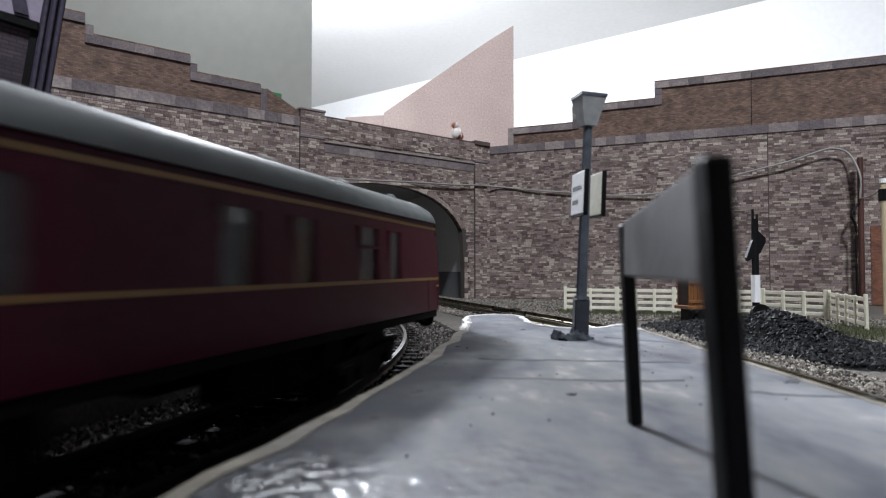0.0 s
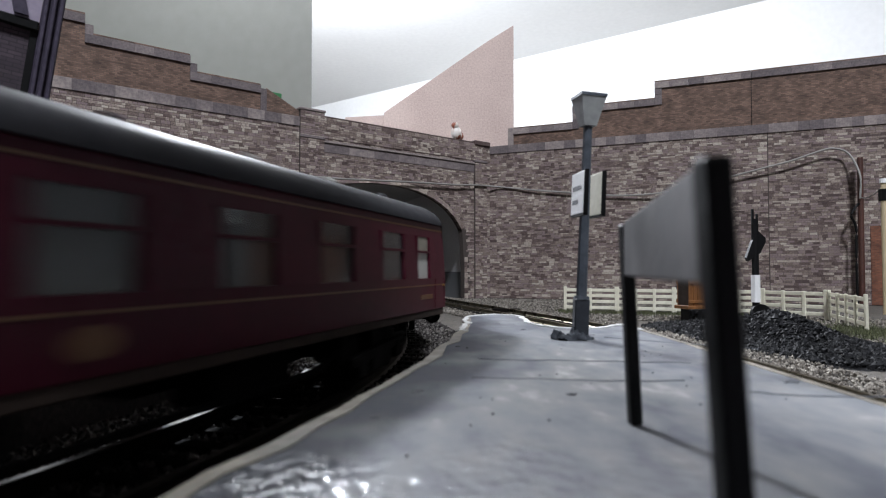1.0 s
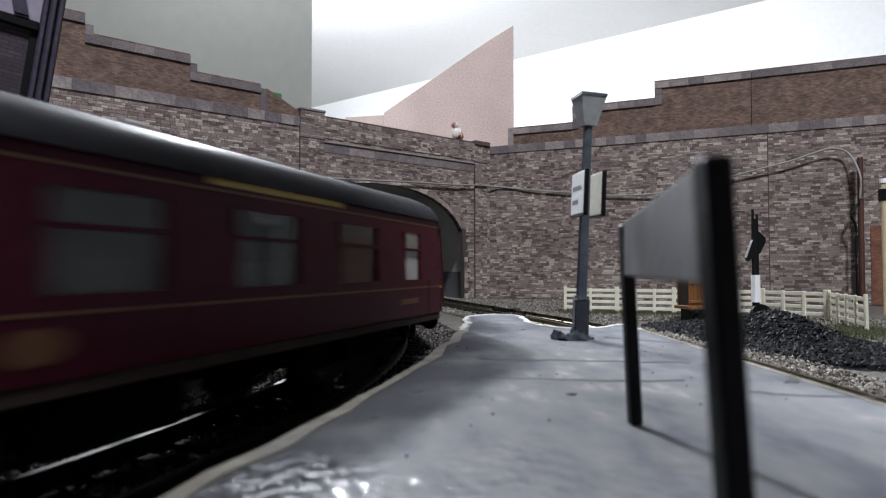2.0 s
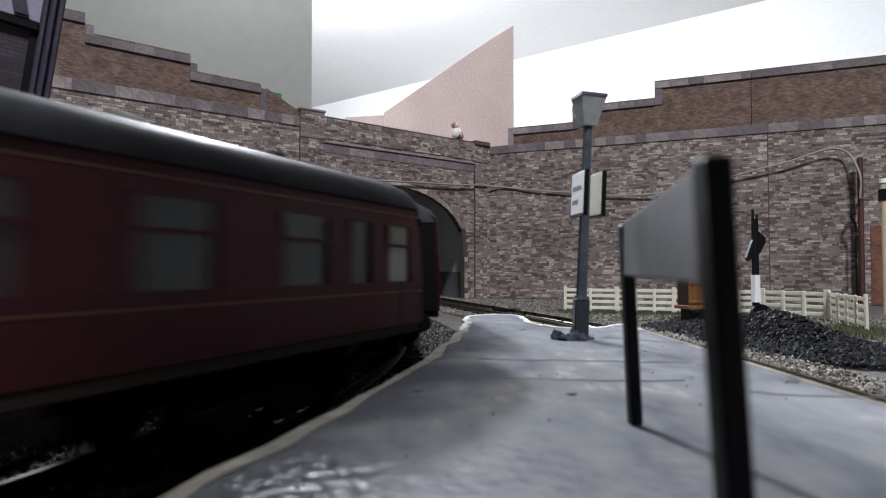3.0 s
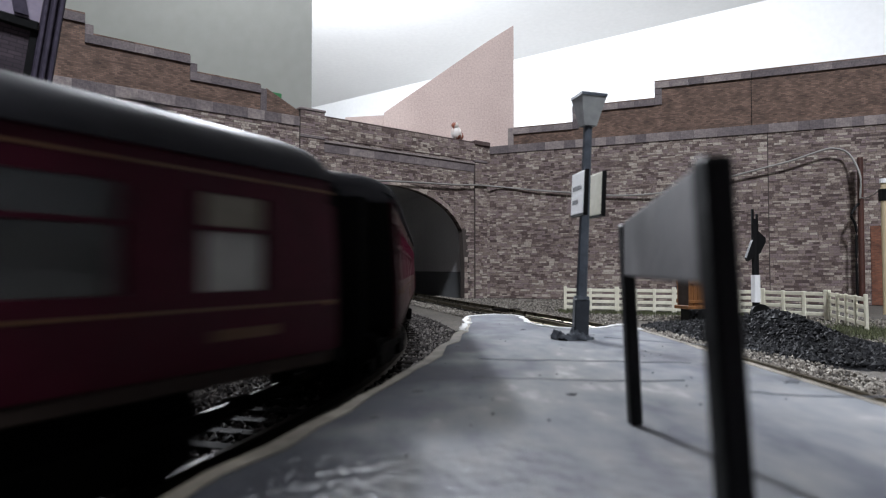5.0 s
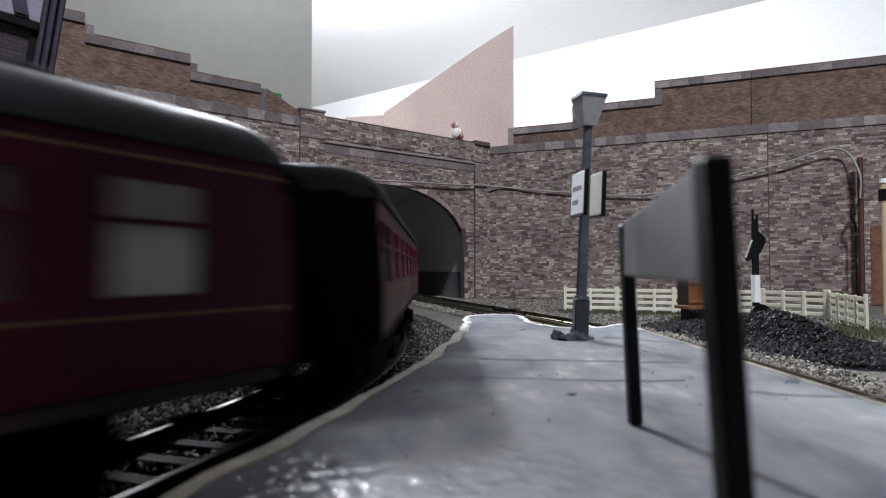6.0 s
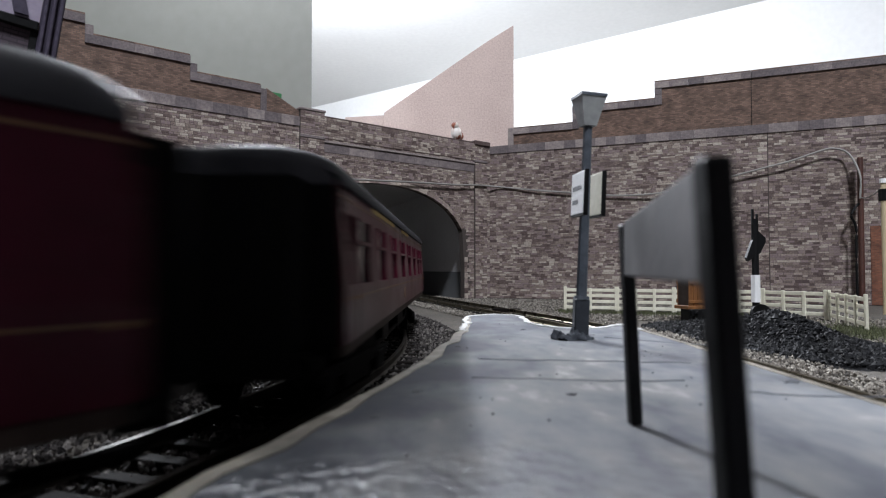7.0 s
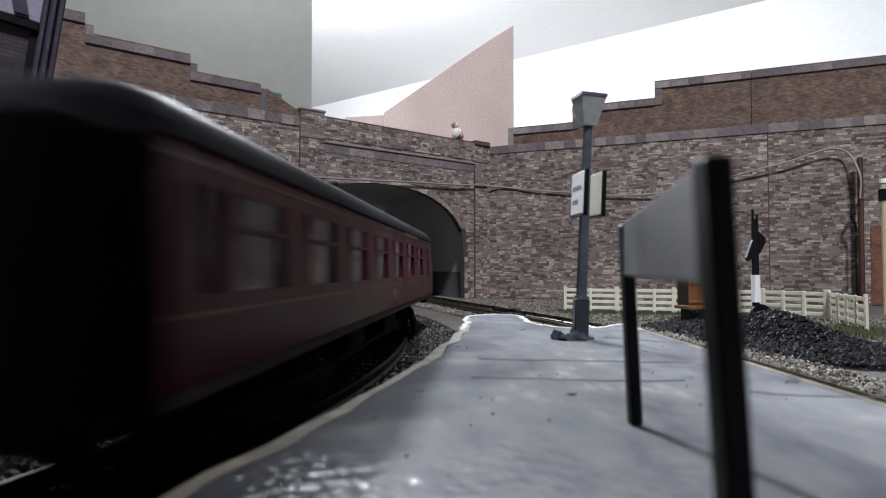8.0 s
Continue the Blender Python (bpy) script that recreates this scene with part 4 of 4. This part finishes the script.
stones("loose_stones", 24000, verge_place, lambda r: r.uniform(0.35, 0.85), ballast_mat, "pale loose stones on the ground by the coal", "gravel", 12)


def tufts(n, place, seed):
    rng = random.Random(seed)
    vs, fs = [], []
    for _ in range(n):
        p = place(rng)
        for _k in range(5):
            a, h, ln = rng.uniform(0, 6.28), rng.uniform(1.0, 2.6), rng.uniform(0.2, 1.2)
            q = p + Vector((rng.uniform(-1, 1), rng.uniform(-1, 1), 0))
            o = len(vs)
            s = Vector((math.sin(a), -math.cos(a), 0)) * 0.22
            tip = q + Vector((math.cos(a) * ln, math.sin(a) * ln, h))
            for w in (q - s, q + s, tip):
                vs.append((w.x * MM, w.y * MM, w.z * MM))
            fs.append((o, o + 1, o + 2))
    me = bpy.data.meshes.new("grass")
    me.from_pydata(vs, [], fs)
    me.materials.append(grass_mat)
    return tagged(new("grass", me), "short green and straw scenic grass tufts", "grass", "", "stuff")


def grass_place(rng):
    while True:
        k = rng.random()
        if k < 0.6:
            u = rng.random()
            p = Vector((82 + 125 * u + rng.gauss(0, 2), 420 - 42 * u + rng.gauss(-4, 8), 0))
        else:
            p = Vector((rng.gauss(200, 12), rng.gauss(275, 18), 0))
        if math.hypot(p.x - C2.x, p.y - C2.y) > R2 + 22:
            return p


tufts(2600, grass_place, 6)


def signal_post():
    t = empty("signal_post", P(161, 307, 0))
    tagged(t, "black ground signal post with a white band", "signal")
    part("post", cyl(1.9, 1.7, (0, 0, 0), (0, 0, 56), 8), black_paint, t)
    part("white_band", cyl(2.2, 2.2, (0, 0, 13), (0, 0, 27), 10), sign_white, t, "white painted band")
    part("bracket", prism([(-4.2, 34), (2, 38), (5, 44), (5, 46), (1, 50), (-2, 44), (-5, 36)], -1.2, 1.2), black_paint, t)
    part("finial", box(-1.7, -0.5, -0.6, 0.6, 55, 61, 0.2), black_paint, t)
    part("finial", box(0.6, 1.6, -0.6, 0.6, 55, 58.5, 0.2), black_paint, t)
    w = bmesh.new()
    add_cyl(w, 5.2, 5.2, (1.5, -2.4, 7), (1.5, -0.6, 7), 18)
    add_box(w, -4, 6, -3, 3, 0, 3, 0.4)
    part("counterweight", w, black_paint, t, "", None, 40)


signal_post()


def crate():
    t = empty("wooden_crate", P(145, 345, 0, 0, 0, 14))
    tagged(t, "small orange-brown planked wooden crate", "crate")
    part("core", box(-7, 7, -4.6, 4.6, 9.4, 24.6), solebar_brown, t)
    me = to_mesh("plank", box(-1.35, 1.35, -0.4, 0.4, 9.2, 25, 0.15), crate_wood)
    for k in range(5):
        for o in (-1, 1):
            shared("plank", me, t, P(-5.8 + 2.9 * k, o * 5, 0))
    for o in (-1, 1):
        part("batten", box(-7.6, 7.6, min(o * 5.4, o * 6), max(o * 5.4, o * 6), 21.5, 23.4, 0.2), crate_wood, t)
        part("batten", box(-7.6, 7.6, min(o * 5.4, o * 6), max(o * 5.4, o * 6), 10.5, 12.4, 0.2), crate_wood, t)
    part("base_frame", box(-8.6, 8.6, -6.4, 6.4, 7.2, 9.2, 0.3), crate_wood, t)
    part("stand", box(-6, 6, -4, 4, 0, 7.2, 0.3), black_paint, t)


crate()


def buffer_stop():
    t = empty("buffer_stop", P(138, 322, 0, 0, 0, 30))
    tagged(t, "small black buffer stop standing by the coal", "buffer stop")
    for o in (-1, 1):
        part("upright", box(o * 4 - 0.8, o * 4 + 0.8, -0.8, 0.8, 0, 8, 0.2), black_paint, t)
        part("buffer", cyl(1.4, 1.4, (o * 4, -3, 6.5), (o * 4, 0, 6.5), 10), black_paint, t)
    part("beam", box(-7, 7, -1.2, 1.0, 5, 8.4, 0.3), black_paint, t)


buffer_stop()


def wall_pole():
    t = empty("cable_pole", P(345, 491, 0))
    tagged(t, "rust-brown cable pole standing in front of the wall", "pole")
    part("post", cyl(2.3, 2.1, (0, 0, -0.5), (0.8, 0, 122.5), 10), rust_brown, t, "", None, 40)
    part("conduit", tube(spline([(-4.5, -1, 0), (-4.6, -1, 40), (-4.4, -1, 64), (-8.2, -1, 74), (-4.4, -1, 81), (-1.5, -1, 84)], 6), 1.0, 8), black_paint, t, "black bent conduit")
    t2 = empty("wooden_pole", P(297, 400, 0))
    tagged(t2, "thin pale wooden pole beside the fence", "pole")
    part("post", cyl(1.9, 1.6, (0, 0, -0.5), (0, 0, 89), 10), pale_wood, t2, "", None, 40)
    part("insulator", cyl(2.3, 2.3, (0, 0, 88), (0, 0, 91), 10), sign_white, t2)
    part("clamp", box(-2.2, 2.2, -2.2, 2.2, 76, 84, 0.3), black_paint, t2)
    w = part("cable", tube(spline([(345, 489, 89), (322, 452, 84), (306, 420, 83.5), (297, 400, 86)], 6), 0.45, 6), wire_grey)
    tagged(w, "thin grey wire between the two poles", "cable")


wall_pole()


def wall_cable():
    """The slack cable along both walls, from the pole to the far end of the bridge."""
    rm = Wall(CORNER, R_DIR).m
    lm = left_wall.matrix_basis
    def on(m, x, out, z):
        v = m @ Vector((x * MM, -out * MM, z * MM))
        return v / MM
    pts = [on(lm, LX(217), 4, 107), on(lm, LX(178), 4, 108), on(lm, LX(99), 4, 112), on(lm, LX(51), 4, 114), on(lm, LX(23), 4, 116)]
    pts += [on(rm, 8, 3, 116), on(rm, 51, 3, 110), on(rm, 85, 3, 106), on(rm, 129, 3, 101), on(rm, 175, 5, 102), on(rm, 233, 5, 114), on(rm, 255, 6, 119), on(rm, 277, 6.5, 124), on(rm, 299, 7, 131), on(rm, 309, 7, 132), on(rm, 319, 7.5, 126)]
    pts += [Vector((343.5, 488, 107)), Vector((343, 488, 88))]
    w = part("cable", tube(spline(pts, 6), 0.85, 8), wire_grey, None, "", None, 60)
    tagged(w, "slack grey cable strung along the stone walls", "cable")
    b = part("timber_block", box(-9, 9, -3, 3, 0, 3.4, 0.4), sleeper_mat, None, "", P(43, 405, 0, 0, 0, -20))
    tagged(b, "dark timber block lying beside the track", "timber")


wall_cable()


def figurine():
    bm = bmesh.new()
    for p, r, sc in (((0, 0, 3.6), 3.2, (1.0, 0.8, 1.2)), ((-1.2, -0.4, 7.4), 2.0, (1, 1, 1)), ((2.6, 0.2, 2.4), 2.4, (1, 0.8, 1))):
        v = bmesh.ops.create_icosphere(bm, subdivisions=2, radius=r)["verts"]
        for w in v:
            w.co = Vector((w.co.x * sc[0] + p[0], w.co.y * sc[1] + p[1], w.co.z * sc[2] + p[2]))
    m = material("painted_figurine", [(0.42, srgb(226, 220, 214)), (0.52, srgb(214, 200, 190)), (0.56, srgb(150, 84, 62))], 0.5, fine=250, coarse=120)
    at = left_wall.matrix_basis @ P(LX(44), 2, 161.0) @ Matrix.Scale(1.9, 4)
    ob = part("figurine", bm, m, None, "", at, 60)
    tagged(ob, "tiny white and red-brown painted ornament on the parapet", "ornament")


figurine()

gb = box(-5, 9, -2, 2, 0, 55, 0.4)
tagged(part("green_board", gb, material("green_paint", two((44, 104, 62), (54, 118, 72)), 0.5), None, "", left_wall.matrix_basis @ P(LX(232), 20, 124.2)), "small green painted board behind the parapet", "board")


def station_building():
    """Dark brick corner of a building on the inner side of the curve."""
    t = empty("station_building", P(-112, 150, 0, 0, 8.3, 0) @ P(0, 0, 0, 0, 0, 38))
    tagged(t, "dark purple-brick station building with black corner trim", "building")
    part("wall", box(-120, 0, 0, 90, 0, 90), dark_brick, t)
    part("gable", box(-120, -3.7, -0.6, 90, 92.4, 140), material("lavender_render", two((140, 130, 148), (158, 148, 164)), 0.7), t, "lavender grey upper wall")
    part("fascia", box(-121, -3.7, -1.6, 90, 90.0, 92.4, 0.3), black_paint, t, "black fascia beam")
    part("corner_post", box(-3.6, 1.0, -0.9, 2, 0, 140, 0.2), trim_purple, t, "dark purple corner post")
    for x0, x1, y in ((-3.2, -2.4, -1.6), (-1.6, -0.8, -1.9), (0.0, 0.8, -1.5)):
        part("corner_trim", box(x0, x1, y, -0.8, 0, 140, 0.2), trim_light, t, "greyish purple corner trim")
    # no real recess: a black strip on the wall stands in for shade
    part("shade_strip", box(-5.2, -3.6, -0.5, 2, 0, 90.4, 0.1), black_paint, t, "black strip painted as the shaded gap beside the corner")
    part("bracket", prism([(-9, 93), (-6, 93), (-10, 106), (-13, 106)], -2.2, -0.4), trim_light, t)


station_building()

# grime lines, creases, specks and painted shadow lines on the platform
def crease_or_shadow(pts, w, mat, name="crease_or_shadow"):
    bm = bmesh.new()
    rows = []
    for i, p in enumerate(pts):
        p = Vector(p)
        k = w * (0.4 + 0.6 * math.sin(math.pi * i / (len(pts) - 1)))
        rows.append([bm.verts.new((p.x, p.y - k, PZ + 0.01)), bm.verts.new((p.x, p.y, PZ + 0.14)), bm.verts.new((p.x, p.y + k, PZ + 0.01))])
    for a, b in zip(rows, rows[1:]):
        for k in (0, 1):
            bm.faces.new((a[k], a[k + 1], b[k + 1], b[k]))
    return part(name, bm, mat, skin)


# third and last lines paint shade at the lamp's foot, not creases
for pts, w in (([(4, 84), (12, 83.4), (22, 82.2), (33, 81.6)], 0.5), ([(6, 101), (14, 100), (26, 99), (40, 97)], 0.35), ([(36, 133), (44, 126), (54, 119), (60, 114)], 0.5), ([(38, 74), (46, 72), (55, 71.5)], 0.3), ([(24, 136), (30, 137.5), (35, 138)], 0.8)):
    line = spline([(x, y, 0) for x, y in pts], 6)
    crease_or_shadow([p + Vector((0, 1.1 * noise.noise(p * 0.31) + 0.5 * noise.noise(p * 1.3), 0)) for p in line], w * 0.8, dark_mark)
for x, y, r in ((-3.2, 75, 0.7), (15.6, 73, 0.6), (47, 81, 1.0), (-7, 62, 0.5), (3, 118, 0.5), (20, 150, 0.6)):
    bm = bmesh.new()
    bmesh.ops.create_icosphere(bm, subdivisions=1, radius=r)
    for v in bm.verts:
        v.co = Vector((v.co.x * 1.3 + x, v.co.y + y, v.co.z * 0.45 + PZ))
    tagged(part("grit", bm, dark_mark), "dark speck of grit on the platform", "grit")


def speckle(n):
    """Dust, chips and crumbs scattered over the platform."""
    def place(rng):
        while True:
            x, y = rng.uniform(-22, 50), rng.uniform(36, 196)
            if math.hypot(x - PC.x, y - PC.y) > PR + 2.5 and not (x > 22 and y > 150):
                return Vector((x, y, PZ + 0.05))
    stones("platform_grit", n, place, lambda r: r.choice((0.1, 0.12, 0.15, 0.22)), dark_mark, "fine dark grit scattered on the platform", "grit", 17)


speckle(40)


def motions():
    """The train runs away into the tunnel at a steady pace."""
    for c, hl, rear in train:
        mark = TRACK_R * (MARK + math.atan(hl / 447.0))
        walk(c, [(0.1 * k, coach_pose(mark + SPEED * (0.1 * k - rear), hl)) for k in range(81)])


motions()
